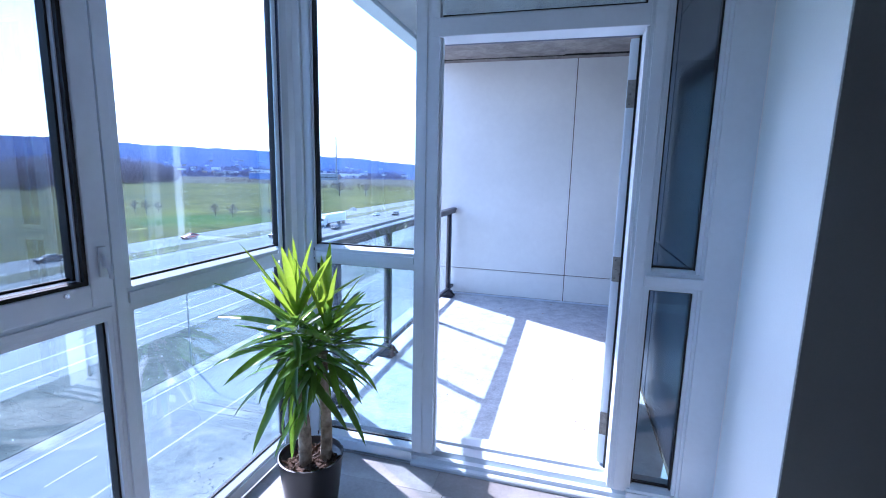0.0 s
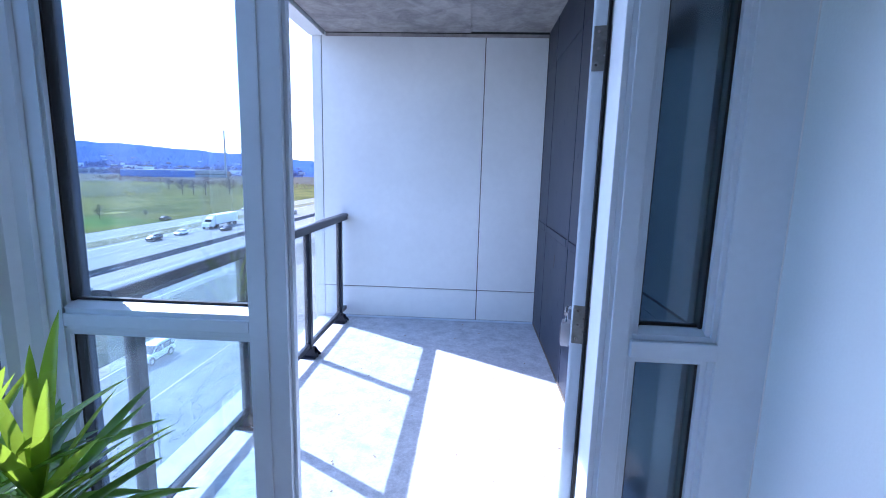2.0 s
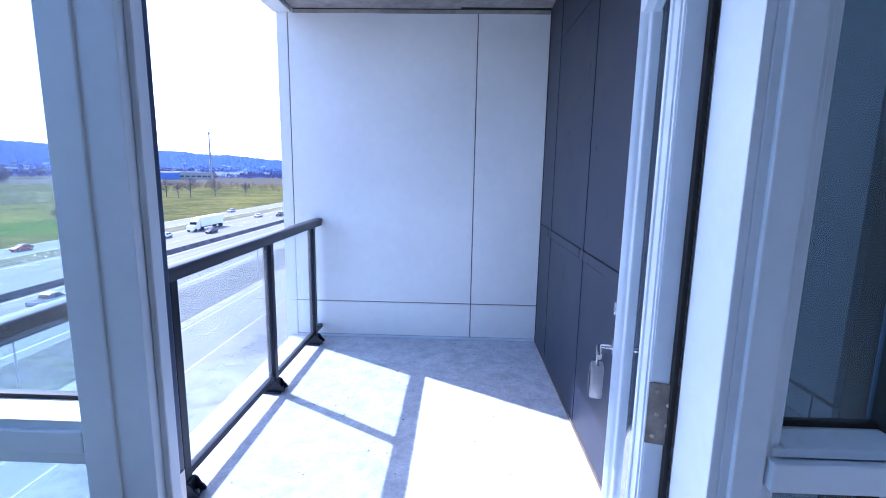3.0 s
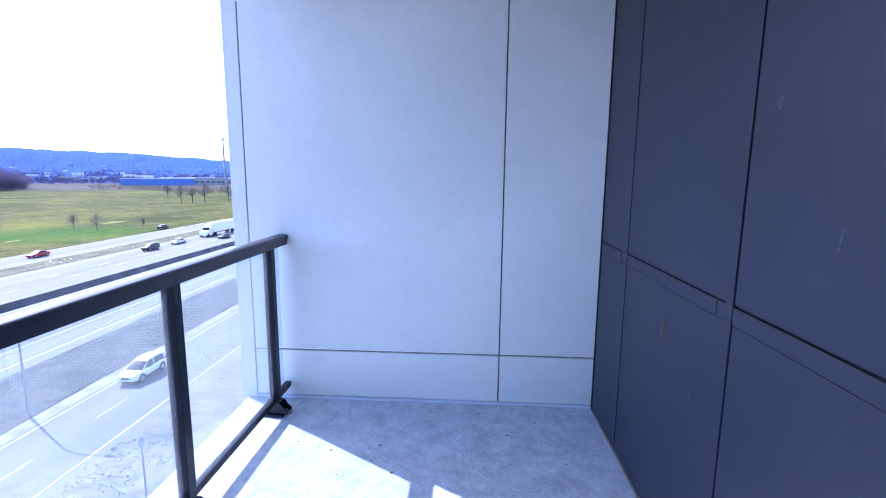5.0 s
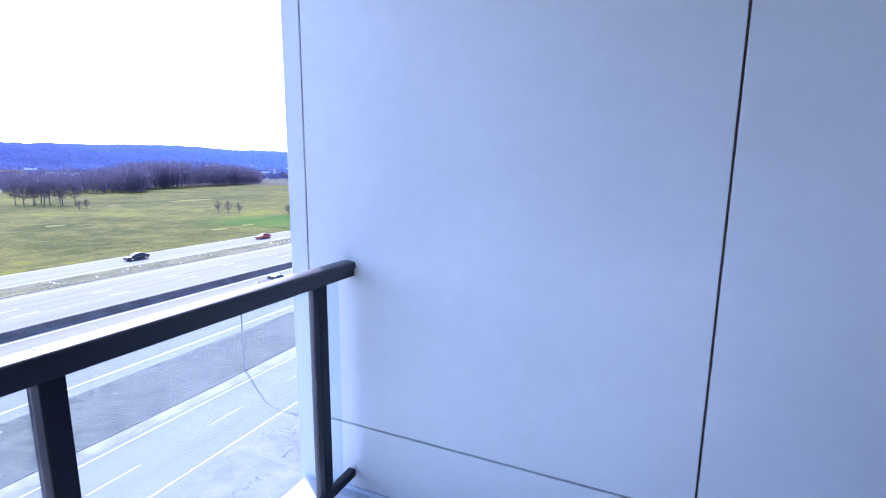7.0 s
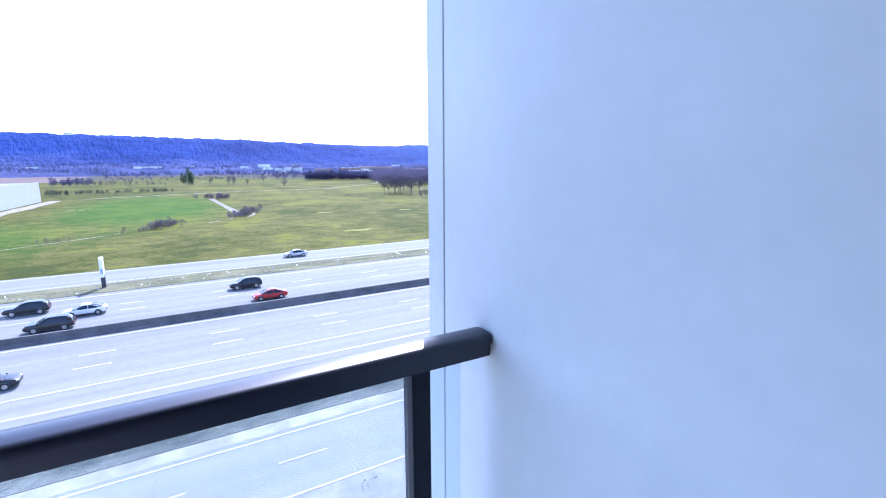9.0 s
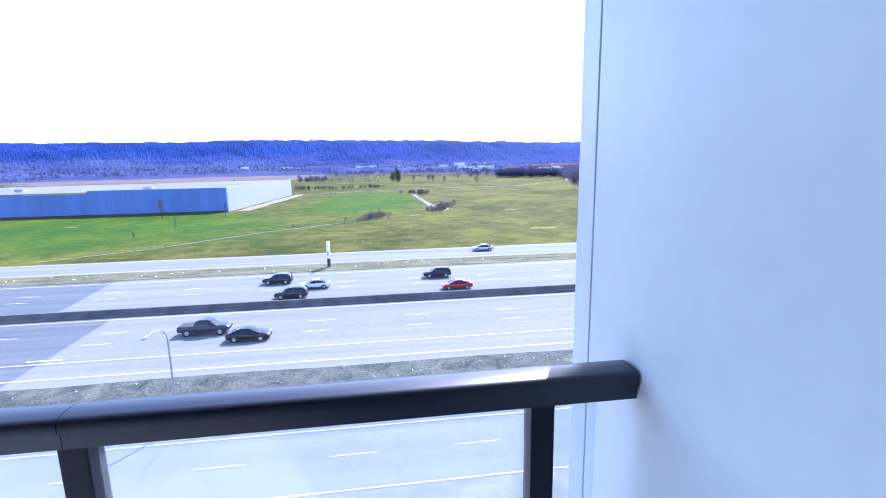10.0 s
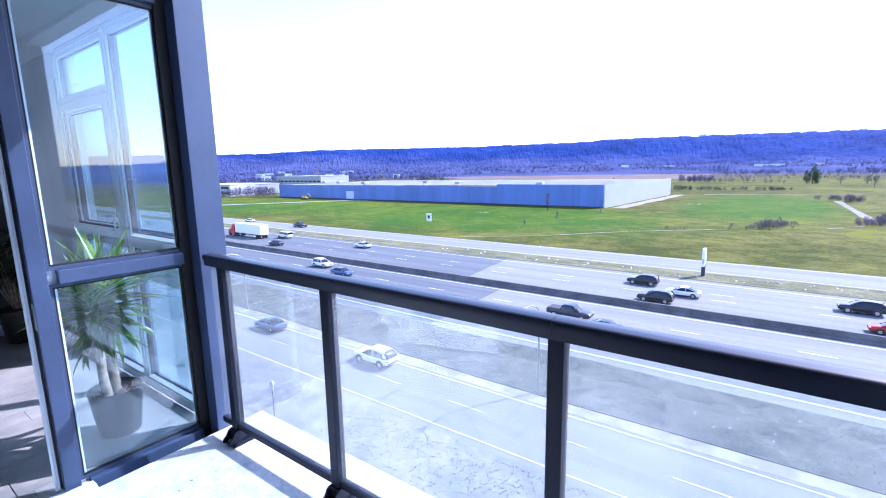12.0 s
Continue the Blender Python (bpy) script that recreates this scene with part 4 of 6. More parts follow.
bm = bmesh.new()
R = 4600.0
mid = bm.verts.new((0, 0, ROAD_Z))
rim = [bm.verts.new((R * math.cos(a * math.pi / 24), R * math.sin(a * math.pi / 24), ROAD_Z)) for a in range(48)]
for a in range(48):
    bm.faces.new((mid, rim[a], rim[(a + 1) % 48]))
solid("ground", bm, GRASS, "wide green-brown grass fields to the hills", "ground")


def strip(name, x0, x1, y0, y1, top, material, label, category, wave=0.0, n=60):
    """A long flat strip along the road, a little proud of the ground, with edges that may wander."""
    bm = bmesh.new()
    z = ROAD_Z + top
    a, b = [], []
    for i in range(n + 1):
        y = y0 + (y1 - y0) * i / n
        a.append(bm.verts.new((x0 + wave * noise.noise(Vector((y * 0.05, x0, 0))), y, z)))
        b.append(bm.verts.new((x1 + wave * noise.noise(Vector((y * 0.05, x1, 5))), y, z)))
    low = [[bm.verts.new((v.co.x, v.co.y, z - top - 0.02)) for v in s] for s in (a, b)]
    for i in range(n):
        bm.faces.new((a[i], a[i + 1], b[i + 1], b[i]))
        bm.faces.new((a[i], low[0][i], low[0][i + 1], a[i + 1]))
        bm.faces.new((b[i], b[i + 1], low[1][i + 1], low[1][i]))
    return solid(name, bm, material, label, category)


YA, YB = -1200.0, 1200.0
strip("ground_forecourt", -24.9, -18.0, -420, 420, 0.07, DRY, "rough pale dry ground below the building", "ground", 0.5, 300)
strip("pavement", -18.2, 16.0, -420, 420, 0.10, GRAVEL, "pale concrete walk below the building", "pavement", 0.05)
strip("gravel_shoulder", -34.6, -32.6, YA, YB, 0.055, GRAVEL, "pale gravel shoulder of the service road", "ground", 0.4, 300)
strip("road_service", -34.0, -24.6, YA, YB, 0.04, ASPHALT, "pale worn two-lane service road", "road")
strip("verge_near", -43.0, -34.0, YA, YB, 0.10, VERGE, "rough mottled dry grass verge", "ground", 0.7, 300)
strip("road_near", -63.4, -43.0, YA, YB, 0.05, ASPHALT, "pale worn highway carriageway", "road")
strip("road_far", -85.6, -65.0, YA, YB, 0.05, ASPHALT, "pale worn highway carriageway", "road")
strip("verge_far", -92.0, -85.6, YA, YB, 0.10, VERGE_FAR, "dry grass verge between the roads", "ground", 0.5, 300)
strip("road_side", -104.0, -92.0, YA, YB, 0.06, ASPHALT, "pale side road beside the field", "road")
for nm, x0, x1, skew in (("road_patch_near", -63.2, -43.2, 14), ("road_patch_far", -85.2, -65.2, 12)):
    bm = bmesh.new()
    q = [bm.verts.new(c) for c in ((x0, -32 + skew * 0.4, ROAD_Z + 0.056), (x1, -26 + skew, ROAD_Z + 0.056), (x1, -150, ROAD_Z + 0.056), (x0, -150, ROAD_Z + 0.056))]
    if nm == "road_patch_far":
        for v, y in zip(q, (-41, -39, -150, -150)):
            v.co.y = y
    else:
        for v, y in zip(q, (-30.0, -29.2, -150, -150)):
            v.co.y = y
    bm.faces.new(q)
    solid(nm, bm, ASPHALT_NEW, "darker newer asphalt on the highway", "road")


def line(x, w):
    return slab(x - w / 2, x + w / 2, YA, YB, ROAD_Z + 0.052, ROAD_Z + 0.066)


marks = thing("road_markings", "white and yellow painted road lines", "road marking", kind="structure")
for x, w, m in ((-25.3, 0.15, PAINT_YELLOW), (-32.1, 0.13, PAINT_WHITE), (-44.9, 0.20, PAINT_WHITE), (-48.8, 0.16, PAINT_WHITE), (-62.6, 0.2, PAINT_WHITE),
                (-67.4, 0.2, PAINT_YELLOW), (-83.6, 0.2, PAINT_WHITE), (-93.0, 0.15, PAINT_WHITE), (-103.2, 0.15, PAINT_WHITE)):
    part("edge_line", line(x, w), m, marks)
for x, m, gap, ln, shift, w, lo, hi in ((-28.8, PAINT_YELLOW, 8.5, 3.2, 1.1, 0.06, -30, 50), (-53.6, PAINT_WHITE, 12.0, 3.1, -28.4, 0.08, -40, 60), (-57.3, PAINT_WHITE, 12.0, 3.1, -28.3, 0.08, -40, 60),
                                        (-49.7, PAINT_WHITE, 6.0, 3.3, -49.1, 0.15, -40, 4), (-77.0, PAINT_WHITE, 12.0, 3.1, -38.6, 0.08, -40, 60), (-73.5, PAINT_WHITE, 12.0, 3.0, -26.0, 0.08, -40, 60)):
    bm = bmesh.new()
    for i in range(lo, hi):
        y = i * gap + shift
        vs = [bm.verts.new(c) for c in ((x - w, y, ROAD_Z + 0.068), (x + w, y, ROAD_Z + 0.068), (x + w, y + ln, ROAD_Z + 0.068), (x - w, y + ln, ROAD_Z + 0.068))]
        bm.faces.new(vs)
    part("lane_dashes", bm, m, marks)["kind"] = "stuff"
cr = random.Random(9)
bm = bmesh.new()
for i in range(46):
    y = cr.uniform(-90, 110)
    x0, x1 = cr.choice(((-32.8, -25.0), (-32.8, -28.5), (-28.2, -25.0)))
    w, lean = cr.uniform(0.02, 0.045), cr.choice((0.0, 0.3, -0.4, 3.5, 5.0))
    a, b = None, None
    for k in range(7):
        s = k / 6
        x, yy = x0 + (x1 - x0) * s, y + 0.45 * noise.noise(Vector((s * 2.3, i * 3.1, 0))) + s * lean + cr.uniform(-0.08, 0.08)
        c, d = bm.verts.new((x, yy - w, ROAD_Z + 0.050)), bm.verts.new((x, yy + w, ROAD_Z + 0.050))
        if a:
            bm.faces.new((a, b, d, c))
        a, b = c, d
solid("road_cracks", bm, CRACK, "dark sealed cracks across the service road", "road")

prof = [(-65.0, 0), (-64.9, 0.25), (-64.45, 0.4), (-64.35, 1.0), (-64.05, 1.0), (-63.95, 0.4), (-63.5, 0.25), (-63.4, 0)]
bm = prism(bmesh.new(), [(x, ROAD_Z + z) for x, z in prof], "y", YA, YB)
solid("median_barrier", bm, BARRIER, "grey concrete highway median barrier", "barrier")

# grass tufts and litter on the near verge
bm = bmesh.new()
tr = random.Random(2)
for i in range(12000):
    x, y = tr.uniform(-42.8, -34.3), tr.uniform(-75, 120)
    h, w, a = tr.uniform(0.03, 0.08), tr.uniform(0.05, 0.16), tr.uniform(0, 3.14)
    p = Vector((x, y, ROAD_Z + 0.08))
    d = Vector((math.cos(a), math.sin(a), 0)) * w
    e = Vector((-d.y, d.x, 0))
    top = bm.verts.new(p + Vector((tr.uniform(-0.1, 0.1), tr.uniform(-0.1, 0.1), h)))
    q = [bm.verts.new(p + v) for v in (d, e, -d, -e)]
    for k in range(4):
        bm.faces.new((q[k], q[(k + 1) % 4], top))
solid("verge_grass", bm, mat("dry_grass_tufts", (0.140, 0.142, 0.112), 0.95, vary=0.4, scale=0.5, fine=5, second=(0.060, 0.072, 0.052), island=0.35), "dry grass tufts on the verge", "grass", "stuff")
bm = bmesh.new()
for i in range(9000):
    x, y = tr.uniform(-24.6, -18.3), tr.uniform(-70, 60)
    if noise.noise(Vector((x * 0.16, y * 0.09, 8))) + 0.5 * noise.noise(Vector((x * 0.5, y * 0.4, 3))) < 0.12:
        continue
    h, w, a = tr.uniform(0.03, 0.09), tr.uniform(0.05, 0.13), tr.uniform(0, 3.14)
    p = Vector((x, y, ROAD_Z + 0.06))
    d = Vector((math.cos(a), math.sin(a), 0)) * w
    e = Vector((-d.y, d.x, 0))
    top = bm.verts.new(p + Vector((tr.uniform(-0.1, 0.1), tr.uniform(-0.1, 0.1), h)))
    q = [bm.verts.new(p + v) for v in (d, e, -d, -e)]
    for k in range(4):
        bm.faces.new((q[k], q[(k + 1) % 4], top))
solid("forecourt_weeds", bm, mat("dull_weed_tufts", (0.185, 0.195, 0.175), 0.95, vary=0.3, scale=0.5, fine=5, second=(0.12, 0.135, 0.13), island=0.3), "dull weeds in patches on the bare ground", "grass", "stuff")
bm = bmesh.new()
for i in range(230):
    x, y, s = tr.uniform(-42.5, -34.5), tr.uniform(-75, 120), tr.uniform(0.03, 0.09)
    c = bmesh.ops.create_cube(bm, size=1.0)["verts"]
    m = pose(x, y, ROAD_Z + 0.22, tr.uniform(0, 60), 0, tr.uniform(0, 360)) @ Matrix.Diagonal((s, s * 1.5, s * 0.4, 1))
    for v in c:
        v.co = m @ v.co
solid("litter", bm, mat("pale_litter", (0.7, 0.7, 0.68), 0.8), "pale litter scattered in the verge", "litter", "stuff")

bm = bmesh.new()
for i in range(6000):
    x, y = tr.uniform(-91.7, -85.9), tr.uniform(-140, 150)
    if noise.noise(Vector((x * 0.25, y * 0.07, 2))) < -0.05:
        continue
    h, w, a = tr.uniform(0.03, 0.12), tr.uniform(0.12, 0.34), tr.uniform(0, 3.14)
    p = Vector((x, y, ROAD_Z + 0.08))
    d = Vector((math.cos(a), math.sin(a), 0)) * w
    e = Vector((-d.y, d.x, 0))
    top = bm.verts.new(p + Vector((0, 0, h)))
    q = [bm.verts.new(p + v) for v in (d, e, -d, -e)]
    for k in range(4):
        bm.faces.new((q[k], q[(k + 1) % 4], top))
solid("verge_grass", bm, mat("brown_verge_tufts", (0.185, 0.165, 0.125), 0.95, vary=0.4, scale=0.5, fine=5, second=(0.105, 0.108, 0.070), island=0.3), "brown grass tufts between the roads", "grass", "stuff")
bm = bmesh.new()
for i in range(90):
    x, y, s = tr.uniform(-91.0, -86.2), tr.uniform(-120, 120), tr.uniform(0.08, 0.26)
    c = bmesh.ops.create_cube(bm, size=1.0)["verts"]
    m = pose(x, y, ROAD_Z + 0.16, tr.uniform(0, 40), 0, tr.uniform(0, 360)) @ Matrix.Diagonal((s, s * 1.6, s * 0.35, 1))
    for v in c:
        v.co = m @ v.co
solid("litter", bm, bpy.data.materials["pale_litter"], "pale litter and stones between the roads", "litter", "stuff")

# field: green patch, paths, creek
def ribbon(name, pts, w, top, material, label, category):
    bm = bmesh.new()
    a = b = None
    pts = [Vector((*swung(x, y), ROAD_Z + top)) for x, y in pts]
    fine = []
    for p, q in zip(pts, pts[1:]):
        fine += [p.lerp(q, k / 6) for k in range(6)]
    fine.append(pts[-1])
    for i, p in enumerate(fine):
        d = (fine[min(i + 1, len(fine) - 1)] - fine[max(i - 1, 0)]).normalized()
        s = Vector((-d.y, d.x, 0)) * w * (0.5 + 0.25 * noise.noise(Vector((i * 0.7, w, 0))))
        c, e = bm.verts.new(p - s), bm.verts.new(p + s)
        if a:
            bm.faces.new((a, b, e, c))
        a, b = c, e
    return solid(name, bm, material, label, category)


def patch(name, cx, cy, rx, ry, top, material, label, seed):
    bm = bmesh.new()
    cx, cy = swung(cx, cy)
    c = bm.verts.new((cx, cy, ROAD_Z + top))
    ring = []
    for k in range(48):
        a = k * math.pi / 24
        f = 1 + 0.5 * noise.noise(Vector((math.cos(a) * 1.6, math.sin(a) * 1.6, seed)))
        ring.append(bm.verts.new((cx + rx * f * math.cos(a), cy + ry * f * math.sin(a), ROAD_Z + top)))
    for k in range(48):
        bm.faces.new((c, ring[k], ring[(k + 1) % 48]))
    return solid(name, bm, material, label, "grass")


PATH_PALE = mat("pale_gravel_path", (0.27, 0.25, 0.205), 0.95, spec=0.08, vary=0.2, scale=0.4, fine=4)
ribbon("path", [(-108, -66), (-120, -48), (-142, -27.5), (-152, -14), (-159, -5)], 0.55, 0.14, PATH_PALE, "pale trodden path and bare patches in the field", "path")
ribbon("path", [(-338, -31), (-352, 0), (-372, 55), (-372, 122), (-450, 200), (-667, 298)], 2.6, 0.14, PATH_PALE, "pale gravel farm track", "path")
ribbon("driveway", [(-120, -300), (-150, -262), (-185, -236), (-212, -215), (-219, -200)], 7.0, 0.14, PATH_PALE, "pale curved warehouse driveway", "path")
ribbon("driveway", [(-218, -52), (-250, -50), (-332, -43.5)], 6.0, 0.13, PATH_PALE, "pale yard beside the warehouse", "path")
ribbon("creek", [(-299.5, 31.0), (-291.0, 31.2), (-244.5, 31.6), (-204.0, 32.1), (-193.5, 32.2)], 2.6, 0.13, mat("stony_creek_bed", (0.17, 0.155, 0.15), 0.9, vary=0.3, scale=0.3, fine=3), "stony pale creek bed", "creek")
# short pale strips and patches, built as ribbons like the path
ribbon("path", [(-173.1, 18.7), (-174.7, 20.9), (-176.8, 22.8)], 0.9, 0.14, PATH_PALE, "pale trodden path and bare patches in the field", "path")
ribbon("path", [(-180.6, 25.5), (-183.6, 28.0)], 0.9, 0.14, PATH_PALE, "pale trodden path and bare patches in the field", "path")
ribbon("path", [(-186.0, 33.6), (-192.4, 36.2), (-199.4, 37.7)], 1.1, 0.14, PATH_PALE, "pale trodden path and bare patches in the field", "path")
ribbon("path", [(-250.4, 153.6), (-247.4, 157.8)], 2.2, 0.14, PATH_PALE, "pale trodden path and bare patches in the field", "path")
ribbon("path", [(-319.2, 179.1), (-318.5, 185.4)], 2.2, 0.14, PATH_PALE, "pale trodden path and bare patches in the field", "path")
ribbon("path", [(-173.6, -98.8), (-174.9, -95.3)], 1.1, 0.14, PATH_PALE, "pale trodden path and bare patches in the field", "path")
ribbon("path", [(-254.9, -28.6), (-254.0, -26.3)], 1.4, 0.14, PATH_PALE, "pale trodden path and bare patches in the field", "path")
ribbon("path", [(-253.0, -24.8), (-252.7, -22.9)], 1.4, 0.14, PATH_PALE, "pale trodden path and bare patches in the field", "path")
ribbon("path", [(-575, 592), (-530, 600), (-485, 612)], 6.0, 0.14, PATH_PALE, "pale far road beyond the wood", "path")
for cx, cy, rx in ((-185, 62, 4), (-178, 95, 4), (-129, 54.5, 5), (-142.5, 52, 2), (-258, 205, 14), (-126, 111, 4), (-127, 124, 3), (-191, 155, 5), (-139, 176, 7)):
    patch("dry_patch", cx, cy, rx * 0.35, rx * 0.9, 0.09, mat("pale_dry_grass", (0.20, 0.20, 0.048), 0.95, spec=0.08, vary=0.3, scale=0.1, fine=1), "pale dry grass patch in the field", cx)
patch("bare_field", -880, -300, 190, 290, 0.15, mat("bare_brown_field", (0.15, 0.112, 0.098), 0.95, spec=0.08, vary=0.2, scale=0.02, fine=0.5), "bare brown field behind the warehouse", 7.0)

bm = bmesh.new()
prev = None
for i in range(141):
    a = -100 + 1.5 * i
    r0 = 730 + 70 * noise.noise(Vector((a * 0.06, 2, 0))) + 25 * noise.noise(Vector((a * 0.3, 5, 0))) - max(0, a - 15) * 2.5 + 190 * max(0, 1 - abs(a - 3) / 9)
    pair = [bm.verts.new((-r * math.cos(radians(a)), r * math.sin(radians(a)), ROAD_Z + 0.12)) for r in (r0, 1000, 1650)]
    if prev:
        for k in range(2):
            bm.faces.new((prev[k], prev[k + 1], pair[k + 1], pair[k]))
    prev = pair
solid("ground_scrub", bm, mat("brown_scrub_land", (0.070, 0.068, 0.050), 0.95, spec=0.05, vary=0.35, scale=0.02, fine=0.3, second=(0.06, 0.058, 0.045)), "brown scrub land before the hills", "ground")

# ---- bare shrubs and trees ----
TWIG = mat("bare_twigs", (0.17, 0.13, 0.105), 0.95, spec=0.08, vary=0.3, scale=0.5)
see_through(TWIG, 0.4, (0.13, 0.10, 0.085))
CONIFER = mat("conifer_needles", (0.125, 0.175, 0.125), 0.95, spec=0.05, vary=0.4, scale=0.3, island=0.5)
see_through(CONIFER, 0.7, (0.20, 0.28, 0.18))
HEDGE = mat("grey_green_hedge", (0.085, 0.105, 0.085), 0.95, spec=0.05, vary=0.4, scale=0.3, island=0.5, second=(0.055, 0.065, 0.065))
TREE_BARE = mat("bare_tree_twigs", (0.20, 0.175, 0.215), 0.95, spec=0.05, vary=0.3, scale=0.5, island=0.4)
see_through(TREE_BARE, 0.5, (0.18, 0.155, 0.19))


def blade(bm, p, q, w):
    """A thin three-sided twig from p to q."""
    d = (q - p).normalized()
    s = d.cross(Vector((0.3, 0.2, 1))).normalized() * w
    t = d.cross(s).normalized() * w
    base = [bm.verts.new(p + v) for v in (s, -0.5 * s + 0.87 * t, -0.5 * s - 0.87 * t)]
    tip = bm.verts.new(q)
    for k in range(3):
        bm.faces.new((base[k], base[(k + 1) % 3], tip))


def bare_tree(bm, at, h, rng, limbs=14, twigs=3, spread=0.42, w=0.02):
    p = Vector(at)
    blade(bm, p, p + Vector((0, 0, h)), h * w)
    for i in range(limbs):
        s = rng.uniform(0.18, 0.85)
        a = rng.uniform(0, 6.28)
        o = p + Vector((0, 0, h * s))
        e = o + Vector((math.cos(a) * spread * h * rng.uniform(0.5, 1) * (1.1 - s), math.sin(a) * spread * h * rng.uniform(0.5, 1) * (1.1 - s), h * rng.uniform(0.15, 0.34)))
        blade(bm, o, e, h * w * 0.5)
        for k in range(twigs):
            u = o.lerp(e, rng.uniform(0.4, 0.95))
            blade(bm, u, u + Vector((rng.uniform(-1, 1), rng.uniform(-1, 1), rng.uniform(0.2, 1))) * h * 0.13, h * w * 0.25)


tree_rng = random.Random(11)
def tree(x, y, h, label="small leafless tree standing in the grass field", fine=260, wide=0.34):
    t = thing("bare_tree", label, "tree", (*swung(x, y), ROAD_Z), group="field trees")
    tr_bm = bmesh.new()
    tube(tr_bm, [(0, 0, 0), (0.02, 0.01, h * 0.3), (0.0, 0.05, h * 0.55)], [h * 0.022, h * 0.017, h * 0.009], 6)
    part("trunk", tr_bm, TREE_BARE, t)
    cr_bm = bmesh.new()
    bare_tree(cr_bm, (0, 0, h * 0.12), h * 0.80, tree_rng, 26, 4, 0.6, 0.022)
    for i in range(fine):            # the haze of fine twigs that rounds the crown
        u = Vector((tree_rng.gauss(0, 1), tree_rng.gauss(0, 1), tree_rng.gauss(0, 1))).normalized() * tree_rng.random() ** 0.45
        o = Vector((u.x * h * wide, u.y * h * wide, h * (0.60 + 0.36 * u.z)))
        blade(cr_bm, o, o + Vector((u.x * 0.7, u.y * 0.7, 0.6 + 0.4 * u.z)) * h * tree_rng.uniform(0.06, 0.13), h * tree_rng.uniform(0.005, 0.010))
    part("crown", cr_bm, TREE_BARE, t, "bare branching crown")


for x, y, h in ((-135, 153, 5.2), (-126, 152, 5.4), (-173, 151, 5.5), (-166, 150, 5.8), (-163, 153, 4.8), (-119, 165, 3.0), (-455, 64, 10), (-540, 105, 11), (-410, 98, 8.5), (-470, 78, 7),
                (-192, 302, 12), (-183, 300, 11), (-177, 304, 13), (-170, 322, 13), (-240, 360, 11), (-152, 330, 10), (-510, 50, 9), (-505, 66, 9), (-560, 125, 10)):
    tree(x, y, h)
for x, y, h in ((-283.8, 136.7, 10.5), (-281.7, 139.7, 11.5), (-288.7, 143.8, 11), (-276.7, 142.1, 11), (-285.6, 148.8, 12), (-270.6, 145.5, 9.5), (-278.5, 150.6, 12), (-293.8, 137.9, 10), (-273.6, 153.3, 11), (-297.5, 151.0, 11), (-236.0, 134.0, 4.6), (-238.5, 138.0, 5.0)):
    tree(x, y, h, "lilac-brown leafless tree in a clump before the wood", 420, 0.30)
for x, y, h in ((-193.3, -75.9, 8.2), (-155.7, -56.5, 3.6), (-139.0, -61.1, 2.3), (-196.9, -53.7, 5.5)):
    tree(x, y, h, "slender young tree on the grass slope", 50, 0.16)


def wood(name, trees, twigs, label, seed, material=None, reach=0.17, thick=0.016):
    """Many leafless trees: for each a trunk and a see-through crown of fine upright twigs."""
    r = np.random.default_rng(seed)
    t = np.array(trees, float)
    k, n = len(t), twigs
    h = t[:, 3][:, None]
    d = r.normal(size=(k, n, 3))
    d /= np.linalg.norm(d, axis=2, keepdims=True)
    d *= r.random((k, n, 1)) ** 0.4
    p = t[:, None, :3] + np.stack((d[..., 0] * 0.30 * h, d[..., 1] * 0.30 * h, h * 0.50 + d[..., 2] * 0.46 * h), 2)
    go = np.stack((d[..., 0] * 0.7, d[..., 1] * 0.7, np.ones((k, n)) * 0.9), 2) + r.normal(size=(k, n, 3)) * 0.25
    tip = p + go * (reach * h * r.uniform(0.6, 1.3, (k, n)))[..., None]
    a = r.uniform(0, 6.28, (k, n))
    side = np.stack((np.cos(a), np.sin(a), 0 * a), 2) * (thick * h * r.uniform(0.6, 1.4, (k, n)))[..., None]
    tris = np.stack((p - side, p + side, tip), 2).reshape(-1, 3, 3)
    foot, w = t[:, :3], np.array([[0.0, 1.0, 0.0]]) * (0.009 * t[:, 3:])
    top = foot + np.array([[0, 0, 1.0]]) * (0.8 * t[:, 3:])
    trunks = np.concatenate((np.stack((foot - w, foot + w, top), 1), np.stack((foot - w[:, [1, 0, 2]], foot + w[:, [1, 0, 2]], top), 1)))
    v = np.concatenate((tris, trunks)).reshape(-1, 3)
    me = bpy.data.meshes.new(name)
    me.from_pydata(v.tolist(), [], np.arange(len(v)).reshape(-1, 3).tolist())
    me.materials.append(material or WOODS)
    return tagged(new(name, me), label, "trees", "", "stuff")


def grove(pts, count, depth, seed, low=0.7):
    """Trees (x, y, z, height) strewn behind a front line of (x, y, height)."""
    r = random.Random(seed)
    out = []
    for i in range(count):
        s = r.uniform(0, len(pts) - 1.001)
        k = int(s)
        x, y, h = Vector(pts[k]).lerp(Vector(pts[k + 1]), s - k)
        f = 1 + depth * r.random() ** 1.5 / math.hypot(x, y)
        out.append((*swung(x * f + r.gauss(0, 2), y * f + r.gauss(0, 2)), ROAD_Z, h * r.uniform(low, 1.08)))
    return out


